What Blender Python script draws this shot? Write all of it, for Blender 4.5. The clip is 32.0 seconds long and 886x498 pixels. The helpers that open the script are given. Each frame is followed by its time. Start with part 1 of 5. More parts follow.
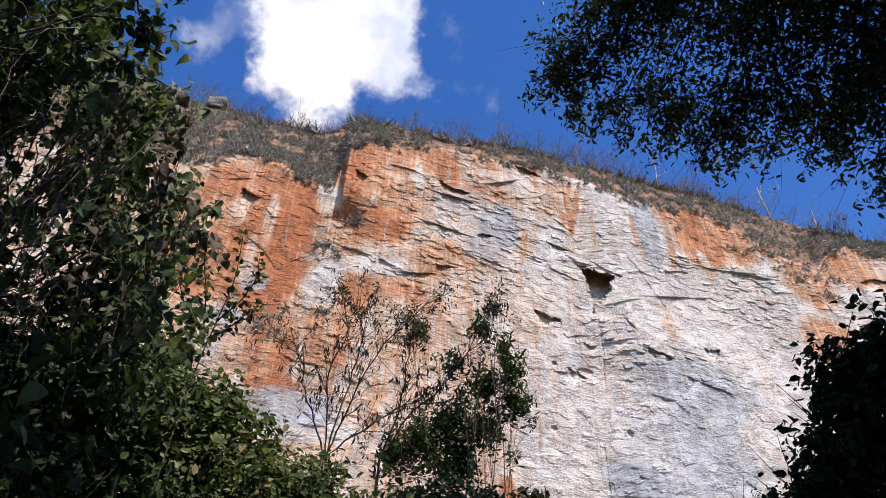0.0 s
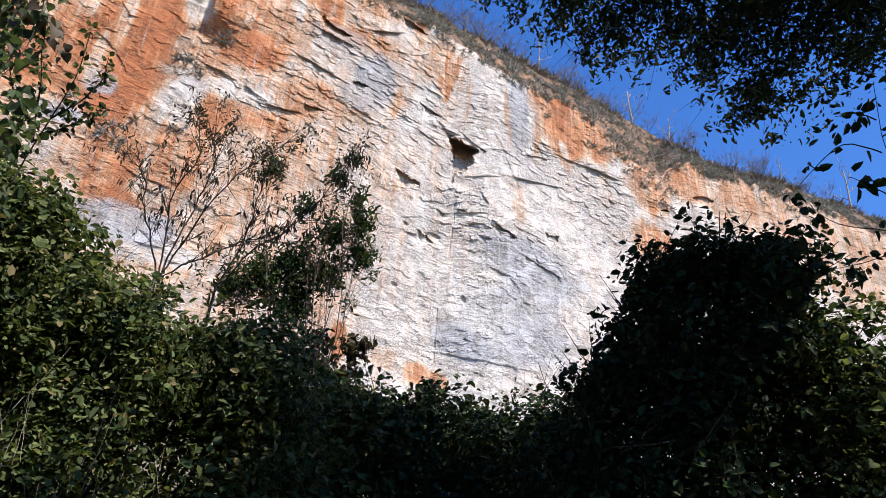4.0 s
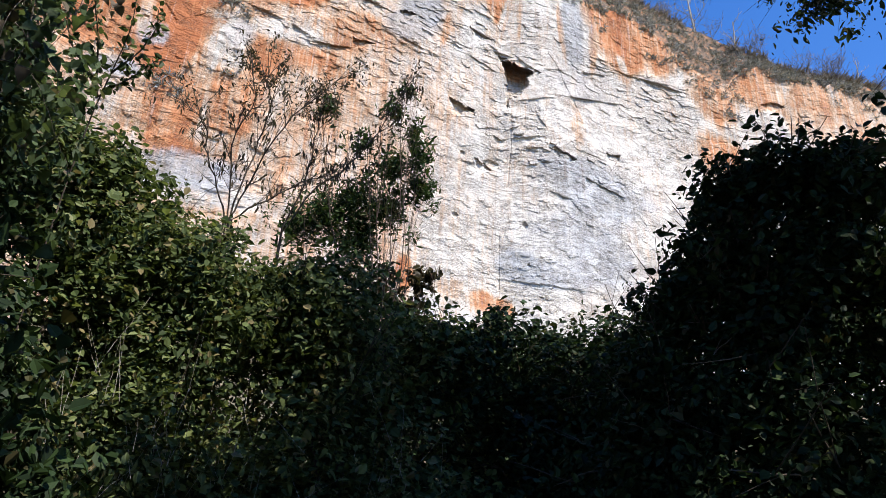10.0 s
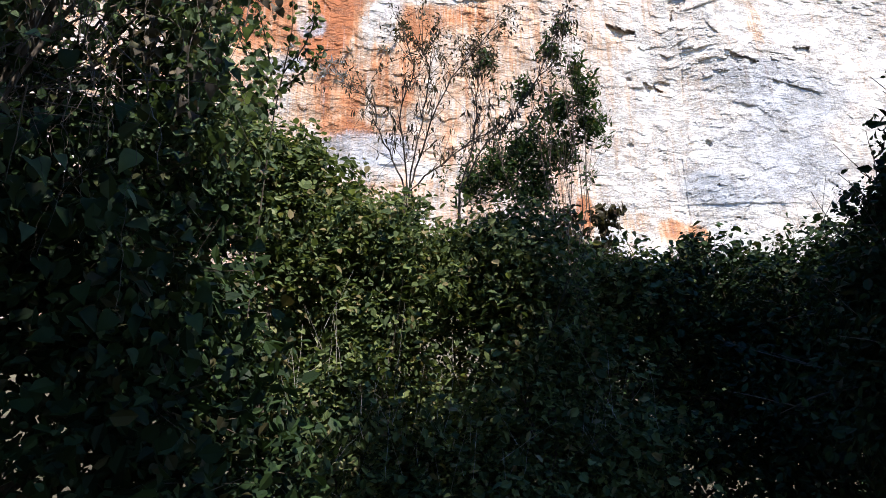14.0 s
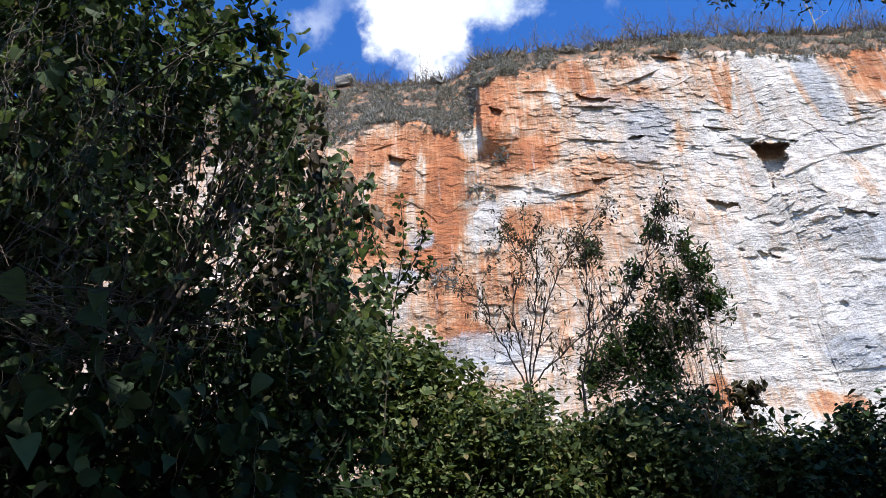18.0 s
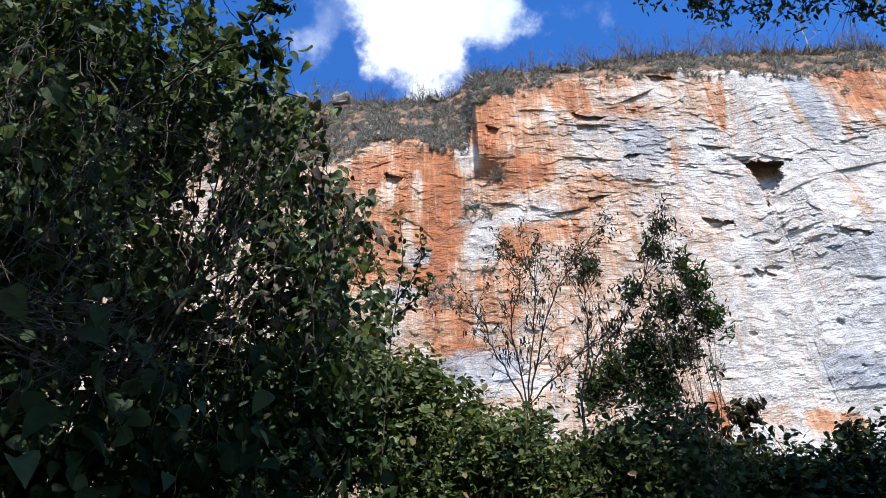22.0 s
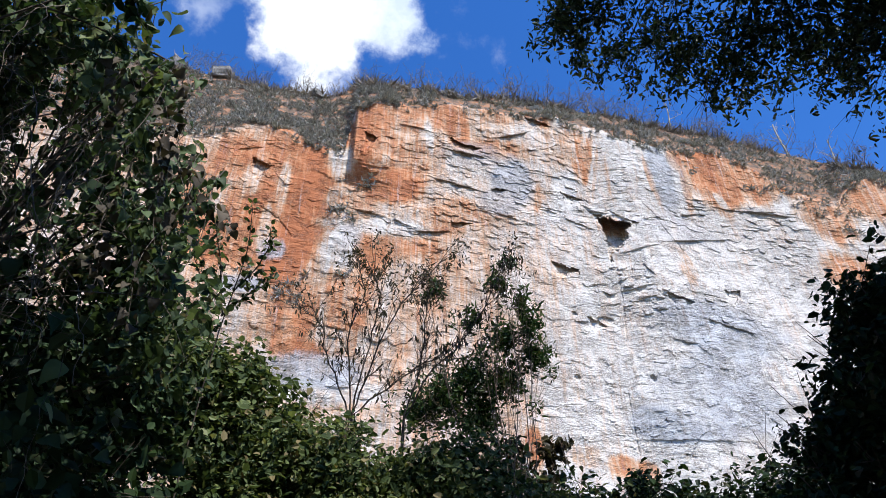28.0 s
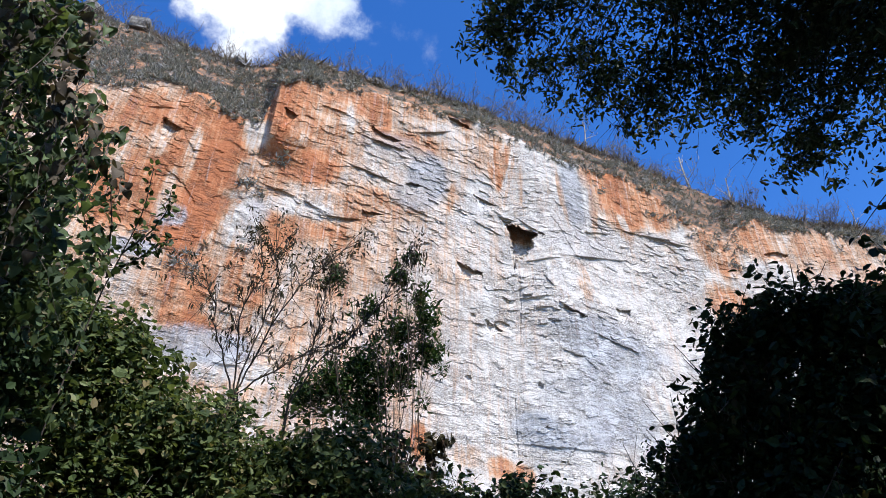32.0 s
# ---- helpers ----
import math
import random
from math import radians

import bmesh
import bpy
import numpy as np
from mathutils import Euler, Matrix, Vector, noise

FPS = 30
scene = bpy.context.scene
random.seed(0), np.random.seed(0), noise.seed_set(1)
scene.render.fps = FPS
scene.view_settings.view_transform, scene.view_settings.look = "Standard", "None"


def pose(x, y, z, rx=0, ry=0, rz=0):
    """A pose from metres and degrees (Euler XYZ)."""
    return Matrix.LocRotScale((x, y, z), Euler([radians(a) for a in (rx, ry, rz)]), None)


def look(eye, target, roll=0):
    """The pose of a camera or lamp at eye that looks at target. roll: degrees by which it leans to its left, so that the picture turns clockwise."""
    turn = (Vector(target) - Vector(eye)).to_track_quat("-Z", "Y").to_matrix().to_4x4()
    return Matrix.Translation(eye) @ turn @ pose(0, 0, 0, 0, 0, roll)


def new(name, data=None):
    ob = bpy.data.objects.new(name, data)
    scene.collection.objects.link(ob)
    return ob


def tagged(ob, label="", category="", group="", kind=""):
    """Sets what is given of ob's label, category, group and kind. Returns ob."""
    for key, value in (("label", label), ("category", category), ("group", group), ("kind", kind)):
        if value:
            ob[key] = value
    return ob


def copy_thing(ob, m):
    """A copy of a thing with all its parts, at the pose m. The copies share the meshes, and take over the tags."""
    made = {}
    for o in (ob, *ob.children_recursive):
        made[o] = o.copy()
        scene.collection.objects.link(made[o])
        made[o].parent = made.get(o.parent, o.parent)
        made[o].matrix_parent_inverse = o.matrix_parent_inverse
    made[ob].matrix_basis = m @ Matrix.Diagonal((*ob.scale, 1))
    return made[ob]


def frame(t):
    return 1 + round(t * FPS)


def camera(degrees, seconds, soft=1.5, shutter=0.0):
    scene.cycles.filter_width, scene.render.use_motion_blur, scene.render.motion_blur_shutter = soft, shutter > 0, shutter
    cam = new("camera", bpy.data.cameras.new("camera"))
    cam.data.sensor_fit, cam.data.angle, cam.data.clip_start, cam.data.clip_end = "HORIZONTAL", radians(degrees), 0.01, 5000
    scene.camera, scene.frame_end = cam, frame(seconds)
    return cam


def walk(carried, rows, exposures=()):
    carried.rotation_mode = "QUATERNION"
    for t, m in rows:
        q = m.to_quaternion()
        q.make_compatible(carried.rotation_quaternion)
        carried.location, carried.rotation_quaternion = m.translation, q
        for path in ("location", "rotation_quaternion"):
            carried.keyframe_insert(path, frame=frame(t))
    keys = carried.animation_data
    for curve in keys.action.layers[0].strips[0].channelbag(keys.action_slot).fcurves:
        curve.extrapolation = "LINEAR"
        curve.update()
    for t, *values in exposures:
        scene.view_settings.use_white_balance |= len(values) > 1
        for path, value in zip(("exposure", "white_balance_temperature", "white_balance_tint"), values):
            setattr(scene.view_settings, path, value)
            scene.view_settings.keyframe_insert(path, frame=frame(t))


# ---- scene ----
# The camera stands in a clearing and turns: a phone held at eye height.
cam = camera(64.22, 32.0, soft=0.9)
PATH = [
    (0, (-0.030, 0, 1.6), (0.173, 7.374, 8.351), 2.36),
    (0.5, (-0.028, 0, 1.6), (1.044, 7.213, 8.443), 3.29),
    (1, (-0.026, 0, 1.6), (1.602, 7.082, 8.470), 3.79),
    (1.5, (-0.024, 0, 1.6), (1.722, 7.055, 8.468), 4.09),
    (2, (-0.022, 0, 1.6), (1.753, 6.912, 8.605), 4.60),
    (2.5, (-0.020, 0, 1.6), (1.802, 7.018, 8.487), 4.42),
    (2.7, (-0.020, 0, 1.6), (1.950, 7.341, 8.098), 4.09),
    (3, (-0.020, 0, 1.6), (2.210, 7.840, 7.393), 3.78),
    (3.5, (-0.021, 0, 1.6), (2.361, 8.157, 6.872), 3.70),
    (4, (-0.021, 0, 1.6), (2.387, 8.194, 6.802), 3.68),
    (4.5, (-0.022, 0, 1.6), (2.524, 8.458, 6.289), 3.65),
    (6.5, (-0.023, 0, 1.6), (2.907, 8.422, 6.127), 3.78),
    (7, (-0.024, 0, 1.6), (2.947, 8.435, 6.075), 3.90),
    (7.5, (-0.024, 0, 1.6), (2.903, 8.458, 6.061), 4.06),
    (8, (-0.024, 0, 1.6), (2.905, 8.479, 6.019), 3.79),
    (8.5, (-0.025, 0, 1.6), (2.156, 8.734, 5.955), 3.31),
    (9, (-0.025, 0, 1.6), (2.186, 8.720, 5.968), 3.35),
    (9.5, (-0.026, 0, 1.6), (2.018, 8.778, 5.933), 3.07),
    (10, (-0.026, 0, 1.6), (1.723, 8.868, 5.878), 2.67),
    (10.5, (-0.026, 0, 1.6), (-0.289, 9.134, 5.661), 0.92),
    (11, (-0.027, 0, 1.6), (-0.263, 9.106, 5.725), 0.71),
    (11.5, (-0.027, 0, 1.6), (-0.293, 9.099, 5.739), 0.59),
    (12, (-0.028, 0, 1.6), (-0.341, 9.082, 5.773), 0.60),
    (12.5, (-0.028, 0, 1.6), (-0.386, 9.110, 5.709), 0.59),
    (13, (-0.028, 0, 1.6), (-0.383, 9.369, 5.079), 0.36),
    (13.5, (-0.029, 0, 1.6), (-0.466, 9.358, 5.097), 0.14),
    (14, (-0.029, 0, 1.6), (-0.784, 9.313, 5.164), -0.05),
    (14.2, (-0.029, 0, 1.6), (-0.829, 9.217, 5.395), 0.61),
    (14.4, (-0.030, 0, 1.6), (-0.933, 8.980, 5.907), -0.14),
    (14.5, (-0.030, 0, 1.6), (-0.955, 8.799, 6.261), -0.04),
    (15, (-0.030, 0, 1.6), (-1.053, 7.952, 7.577), 0.04),
    (15.5, (-0.030, 0, 1.6), (-1.079, 7.946, 7.579), -0.27),
    (17.5, (-0.030, 0, 1.6), (-1.995, 7.741, 7.618), -1.28),
    (18, (-0.030, 0, 1.6), (-2.114, 7.717, 7.609), -1.09),
    (18.5, (-0.040, 0, 1.6), (-2.145, 7.657, 7.678), -1.26),
    (19, (-0.050, 0, 1.6), (-2.146, 7.666, 7.670), -1.30),
    (19.5, (-0.050, 0, 1.6), (-2.143, 7.646, 7.696), -1.46),
    (20, (-0.050, 0, 1.6), (-2.124, 7.632, 7.719), -1.40),
    (20.5, (-0.050, 0, 1.6), (-2.087, 7.599, 7.773), -1.36),
    (21, (-0.050, 0, 1.6), (-2.085, 7.614, 7.755), -1.28),
    (21.5, (-0.050, 0, 1.6), (-2.043, 7.607, 7.777), -1.27),
    (22, (-0.050, 0, 1.6), (-2.039, 7.587, 7.804), -1.27),
    (22.5, (-0.050, 0, 1.6), (-2.018, 7.567, 7.835), -1.31),
    (23, (-0.050, 0, 1.6), (-1.944, 7.593, 7.825), -1.32),
    (23.5, (-0.045, 0, 1.6), (-1.897, 7.585, 7.849), -1.35),
    (24, (-0.040, 0, 1.6), (-1.824, 7.583, 7.870), -1.32),
    (24.5, (-0.035, 0, 1.6), (-1.773, 7.597, 7.866), -1.23),
    (25, (-0.030, 0, 1.6), (-1.652, 7.601, 7.892), -1.25),
    (25.5, (-0.025, 0, 1.6), (-1.249, 7.662, 7.908), -0.88),
    (27.5, (-0.005, 0, 1.6), (-0.157, 7.738, 7.933), -0.10),
    (28, (0.000, 0, 1.6), (-0.000, 7.771, 7.893), 0.00),
    (28.5, (0.005, 0, 1.6), (0.439, 7.722, 7.939), 0.23),
    (29, (0.010, 0, 1.6), (0.911, 7.688, 7.932), 0.36),
    (29.5, (0.015, 0, 1.6), (1.095, 7.679, 7.914), 0.64),
    (30, (0.020, 0, 1.6), (1.151, 7.690, 7.892), 0.64),
    (30.5, (0.020, 0, 1.6), (1.187, 7.677, 7.901), 0.78),
    (31, (0.020, 0, 1.6), (1.228, 7.702, 7.863), 0.74),
    (31.5, (0.020, 0, 1.6), (1.244, 7.700, 7.862), 0.97),
    (32, (0.020, 0, 1.6), (1.322, 7.717, 7.825), 0.89),
]
# seconds, stops, kelvin, tint
EXPOSURES = [(0.0, 0.66, 6900, 14), (2.5, 0.68, 6900, 14), (4.0, 0.9, 6900, 12), (7.0, 0.9, 6950, 9), (10.0, 0.98, 6850, 9), (13.0, 1.05, 6750, 9), (14.0, 1.25, 6700, 10), (15.0, 1.0, 6600, 10),
             (18.0, 0.98, 6450, 9), (25.0, 0.95, 6250, 8), (28.0, 0.81, 6300, 9), (32.0, 0.82, 6300, 9)]
walk(cam, [(t, look(eye, target, roll)) for t, eye, target, roll in PATH], EXPOSURES)

# ---------------------------------------------------------------- light
SUN_TO = Vector((0.36, -0.62, 0.90)).normalized()
sun = new("sun", bpy.data.lights.new("sun", "SUN"))
sun.data.energy, sun.data.angle, sun.data.color = 4.7, radians(0.5), (1.0, 0.97, 0.94)
sun.matrix_world = look(SUN_TO * 50, (0, 0, 0))


def build_world():
    world = bpy.data.worlds.new("sky")
    scene.world = world
    world.use_nodes = True
    nt = world.node_tree
    nt.nodes.clear()
    N, L = nt.nodes.new, nt.links.new
    out, bg, sky = N("ShaderNodeOutputWorld"), N("ShaderNodeBackground"), N("ShaderNodeTexSky")
    sky.sky_type, sky.sun_disc = "NISHITA", False
    sky.sun_elevation = math.asin(SUN_TO.z)
    sky.sun_rotation = math.atan2(SUN_TO.x, SUN_TO.y)
    sky.altitude, sky.air_density, sky.dust_density, sky.ozone_density = 900, 1.0, 0.0, 4.0
    bg.inputs["Strength"].default_value = 0.135
    deep = N("ShaderNodeHueSaturation")
    deep.inputs["Saturation"].default_value, deep.inputs["Value"].default_value, deep.inputs["Hue"].default_value = 1.26, 1.13, 0.511
    L(sky.outputs["Color"], deep.inputs["Color"])
    tc = N("ShaderNodeTexCoord")
    billow = N("ShaderNodeTexNoise")
    billow.inputs["Scale"].default_value, billow.inputs["Detail"].default_value, billow.inputs["Roughness"].default_value = 6.0, 12.0, 0.62
    L(tc.outputs["Generated"], billow.inputs["Vector"])
    off, warp = N("ShaderNodeVectorMath"), N("ShaderNodeVectorMath")
    off.operation, warp.operation = "SUBTRACT", "MULTIPLY_ADD"
    L(billow.outputs["Color"], off.inputs[0])
    off.inputs[1].default_value = (0.5, 0.5, 0.5)
    L(off.outputs[0], warp.inputs[0])
    warp.inputs[1].default_value = (0.26, 0.26, 0.26)
    L(tc.outputs["Generated"], warp.inputs[2])
    total = None
    # the one cumulus over the rim, and wisps beside it: direction, reach, weight
    for x, y, z, reach, weight in CLOUD:
        dist = N("ShaderNodeVectorMath")
        dist.operation = "DISTANCE"
        L(warp.outputs[0], dist.inputs[0])
        dist.inputs[1].default_value = Vector((x, y, z - 1.6)).normalized()
        mr = N("ShaderNodeMapRange")
        mr.interpolation_type = "SMOOTHSTEP"
        L(dist.outputs["Value"], mr.inputs["Value"])
        mr.inputs["From Min"].default_value, mr.inputs["From Max"].default_value = 0.0, reach
        mr.inputs["To Min"].default_value, mr.inputs["To Max"].default_value = weight, 0.0
        if total is None:
            total = mr.outputs["Result"]
        else:
            mx = N("ShaderNodeMath")
            mx.operation = "ADD"
            L(total, mx.inputs[0]), L(mr.outputs["Result"], mx.inputs[1])
            total = mx.outputs[0]
    mask = N("ShaderNodeMapRange")
    mask.interpolation_type = "SMOOTHSTEP"
    mask.inputs["From Min"].default_value, mask.inputs["From Max"].default_value = 0.28, 1.05
    L(total, mask.inputs["Value"])
    mix = N("ShaderNodeMix")
    mix.data_type = "RGBA"
    L(mask.outputs["Result"], mix.inputs["Factor"])
    L(deep.outputs["Color"], mix.inputs["A"])
    puff = N("ShaderNodeValToRGB")
    puff.color_ramp.elements[0].position, puff.color_ramp.elements[0].color = 0.40, (0.60, 0.68, 0.82, 1)
    puff.color_ramp.elements[1].position, puff.color_ramp.elements[1].color = 0.58, (1, 1, 1, 1)
    L(billow.outputs["Fac"], puff.inputs["Fac"])
    white = N("ShaderNodeMix")
    white.data_type, white.blend_type = "RGBA", "MULTIPLY"
    white.inputs["Factor"].default_value = 1.0
    L(puff.outputs["Color"], white.inputs["A"])
    white.inputs["B"].default_value = (5.6, 5.7, 5.9, 1)
    L(white.outputs["Result"], mix.inputs["B"])
    L(mix.outputs["Result"], bg.inputs["Color"])
    L(bg.outputs["Background"], out.inputs["Surface"])


CLOUD = [
    (-1.96, 5.10, 9.98, 0.105, 0.8), (-1.77, 5.66, 9.65, 0.10, 0.8), (-1.15, 5.12, 10.11, 0.115, 0.75),
    (-1.60, 4.37, 10.45, 0.15, 0.8), (-2.23, 4.23, 10.38, 0.14, 0.6), (-0.68, 5.43, 9.97, 0.085, 0.55), (-1.19, 6.02, 9.50, 0.085, 0.8),
    (-3.19, 5.00, 9.65, 0.085, 0.62), (0.75, 5.79, 9.72, 0.055, 0.45), (0.31, 5.26, 10.10, 0.08, 0.48), (-0.64, 4.74, 10.38, 0.10, 0.6),
]
build_world()


# ---------------------------------------------------------------- materials
def material(name, build):
    m = bpy.data.materials.new(name)
    m.use_nodes = True
    nt = m.node_tree
    nt.nodes.clear()
    out = nt.nodes.new("ShaderNodeOutputMaterial")
    nt.links.new(build(nt), out.inputs["Surface"])
    return m


def tex(nt, scale, detail=6.0, rough=0.6, vec=None):
    n = nt.nodes.new("ShaderNodeTexNoise")
    n.inputs["Scale"].default_value, n.inputs["Detail"].default_value, n.inputs["Roughness"].default_value = scale, detail, rough
    if vec is not None:
        nt.links.new(vec, n.inputs["Vector"])
    return n.outputs["Fac"]


def stretched(nt, scale, turn=(0, 0, 0)):
    tc, mp = nt.nodes.new("ShaderNodeTexCoord"), nt.nodes.new("ShaderNodeMapping")
    nt.links.new(tc.outputs["Object"], mp.inputs["Vector"])
    mp.inputs["Scale"].default_value = scale
    mp.inputs["Rotation"].default_value = [radians(a) for a in turn]
    return mp.outputs["Vector"]


def ramp(nt, fac, *stops):
    n = nt.nodes.new("ShaderNodeValToRGB")
    while len(n.color_ramp.elements) < len(stops):
        n.color_ramp.elements.new(0.5)
    for e, (p, c) in zip(n.color_ramp.elements, stops):
        e.position, e.color = p, (*c, 1) if len(c) == 3 else c
    nt.links.new(fac, n.inputs["Fac"])
    return n.outputs["Color"]


def grey(v):
    return (v, v, v)


def blend(nt, fac, a, b, mode="MIX"):
    n = nt.nodes.new("ShaderNodeMix")
    n.data_type, n.blend_type = "RGBA", mode
    for sock, val in (("Factor", fac), ("A", a), ("B", b)):
        if isinstance(val, (int, float)):
            n.inputs[sock].default_value = val
        elif isinstance(val, tuple):
            n.inputs[sock].default_value = (*val, 1)
        else:
            nt.links.new(val, n.inputs[sock])
    return n.outputs["Result"]


def maths(nt, op, a, b=None):
    n = nt.nodes.new("ShaderNodeMath")
    n.operation = op
    for k, v in enumerate((a, b)):
        if v is None:
            continue
        if isinstance(v, (int, float)):
            n.inputs[k].default_value = v
        else:
            nt.links.new(v, n.inputs[k])
    return n.outputs[0]


def attribute(nt, name):
    n = nt.nodes.new("ShaderNodeAttribute")
    n.attribute_name = name
    return n.outputs["Fac"]


def principled(nt, color, rough=0.8, bump=None, strength=0.5, distance=0.1):
    p = nt.nodes.new("ShaderNodeBsdfPrincipled")
    p.inputs["Roughness"].default_value = rough
    p.inputs["Specular IOR Level"].default_value = 0.12
    if isinstance(color, tuple):
        p.inputs["Base Color"].default_value = (*color, 1)
    else:
        nt.links.new(color, p.inputs["Base Color"])
    if bump is not None:
        b = nt.nodes.new("ShaderNodeBump")
        b.inputs["Strength"].default_value, b.inputs["Distance"].default_value = strength, distance
        nt.links.new(bump, b.inputs["Height"])
        nt.links.new(b.outputs["Normal"], p.inputs["Normal"])
    return p.outputs["BSDF"]


def bedded(nt, scale):
    """Coordinates that follow the rock's beds: along the wall, into it, and up through the layers."""
    tc, sep, com = nt.nodes.new("ShaderNodeTexCoord"), nt.nodes.new("ShaderNodeSeparateXYZ"), nt.nodes.new("ShaderNodeCombineXYZ")
    nt.links.new(tc.outputs["Object"], sep.inputs[0])
    for k, (v, f) in enumerate(zip((sep.outputs[0], sep.outputs[1], attribute(nt, "bed")), scale)):
        nt.links.new(maths(nt, "MULTIPLY", v, f), com.inputs[k])
    return com.outputs[0]


def creases(nt, scale, width, cover):
    """Thin wandering dark lines along the beds, open in places only, most where the rock is broken."""
    n = tex(nt, 1.0, 3, 0.55, bedded(nt, scale))
    line = ramp(nt, maths(nt, "ABSOLUTE", maths(nt, "SUBTRACT", n, 0.5)), (0.0, grey(1)), (width, grey(0)))
    where = maths(nt, "ADD", tex(nt, 0.5, 6, 0.65, bedded(nt, (1, 1, 1.8))), maths(nt, "MULTIPLY", attribute(nt, "rough"), 0.16))
    return blend(nt, 1.0, line, ramp(nt, where, (cover, grey(0)), (cover + 0.09, grey(1))), "MULTIPLY")


def rock_shader(nt):
    streak = tex(nt, 1.0, 8, 0.64, stretched(nt, (0.9, 0.9, 0.06)))
    streak_fine = tex(nt, 1.0, 7, 0.62, stretched(nt, (4.2, 4.2, 0.16)))
    bed = tex(nt, 1.0, 8, 0.7, bedded(nt, (1.1, 1.1, 6.5)))
    blotch = tex(nt, 0.30, 9, 0.66, stretched(nt, (1, 1, 1)))
    patch = tex(nt, 1.2, 8, 0.7, bedded(nt, (1, 1, 2.2)))
    grain = tex(nt, 5.0, 8, 0.72, stretched(nt, (1, 1, 1)))
    centred = lambda v, k: maths(nt, "MULTIPLY", maths(nt, "SUBTRACT", v, 0.5), k)
    run = maths(nt, "ADD", centred(streak, 0.85), centred(streak_fine, 1.1))
    run = maths(nt, "ADD", run, maths(nt, "ADD", centred(blotch, 0.8), maths(nt, "ADD", centred(patch, 0.5), centred(grain, 0.35))))
    # clean limestone, then washed, then deep iron stain
    iron = maths(nt, "ADD", attribute(nt, "iron"), run)
    rock = ramp(nt, iron, (0.0, (0.545, 0.51, 0.475)), (0.16, (0.535, 0.487, 0.443)), (0.34, (0.54, 0.435, 0.36)), (0.54, (0.51, 0.335, 0.225)), (0.76, (0.45, 0.205, 0.103)), (1.02, (0.36, 0.13, 0.058)))
    slate = ramp(nt, maths(nt, "ADD", blotch, centred(patch, 0.8)), (0.3, (0.22, 0.22, 0.22)), (0.5, (0.345, 0.35, 0.368)), (0.7, (0.46, 0.468, 0.49)))
    lichen = ramp(nt, maths(nt, "ADD", attribute(nt, "slate"), run), (0.22, grey(0)), (0.80, grey(0.88)))
    col = blend(nt, lichen, rock, slate)
    pale_run = ramp(nt, tex(nt, 1.0, 6, 0.6, stretched(nt, (2.6, 2.6, 0.10))), (0.58, grey(0)), (0.74, grey(0.55)))
    col = blend(nt, pale_run, col, (0.60, 0.56, 0.52))
    dark_run = ramp(nt, tex(nt, 1.0, 7, 0.6, stretched(nt, (2.1, 2.1, 0.11))), (0.60, grey(0)), (0.76, grey(0.5)))
    col = blend(nt, dark_run, col, (0.22, 0.14, 0.10))
    # open joints, and the shade of thin lips, put into the colour as dark lines
    joints = creases(nt, (0.22, 0.22, 1.6), 0.016, 0.56)
    joints = blend(nt, 1.0, joints, creases(nt, (0.55, 0.55, 4.0), 0.035, 0.50), "LIGHTEN")
    joints = blend(nt, 1.0, joints, creases(nt, (1.3, 1.3, 8.0), 0.05, 0.50), "LIGHTEN")
    joints = blend(nt, 1.0, joints, creases(nt, (1.1, 1.1, 0.14), 0.012, 0.60), "LIGHTEN")
    col = blend(nt, maths(nt, "MULTIPLY", joints, 0.55), col, (0.10, 0.078, 0.062))
    col = blend(nt, 0.5, col, ramp(nt, bed, (0.32, grey(0.45)), (0.42, grey(1))), "MULTIPLY")
    col = blend(nt, 0.4, col, ramp(nt, grain, (0.34, grey(0.5)), (0.48, grey(1))), "MULTIPLY")
    earth = ramp(nt, maths(nt, "ADD", attribute(nt, "earth"), maths(nt, "ADD", centred(grain, 0.6), centred(patch, 0.9))), (0.40, grey(0)), (0.66, grey(1)))
    col = blend(nt, earth, col, ramp(nt, patch, (0.38, (0.085, 0.07, 0.056)), (0.50, (0.16, 0.11, 0.08)), (0.60, (0.33, 0.16, 0.085))))
    h = maths(nt, "ADD", maths(nt, "MULTIPLY", bed, 0.9), maths(nt, "MULTIPLY", grain, 0.4))
    h = maths(nt, "SUBTRACT", h, maths(nt, "MULTIPLY", joints, 0.3))
    return principled(nt, col, 0.92, h, 0.9, 0.16)


ROCK = material("limestone", rock_shader)


def leaf_shader(dark, mid, light, dry, glow=0.35, rough=0.45):
    def build(nt):
        geo = nt.nodes.new("ShaderNodeNewGeometry")
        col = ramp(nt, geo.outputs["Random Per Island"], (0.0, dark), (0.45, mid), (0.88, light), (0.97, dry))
        col = blend(nt, 0.3, col, ramp(nt, tex(nt, 30, 4), (0.35, grey(0.5)), (0.65, grey(1))), "MULTIPLY")
        p = principled(nt, col, rough)
        t = nt.nodes.new("ShaderNodeBsdfTranslucent")
        nt.links.new(blend(nt, 1.0, col, (1.0, 1.0, 0.55), "MULTIPLY"), t.inputs["Color"])
        m = nt.nodes.new("ShaderNodeMixShader")
        m.inputs[0].default_value = glow
        nt.links.new(p, m.inputs[1]), nt.links.new(t.outputs["BSDF"], m.inputs[2])
        return m.outputs[0]
    return build


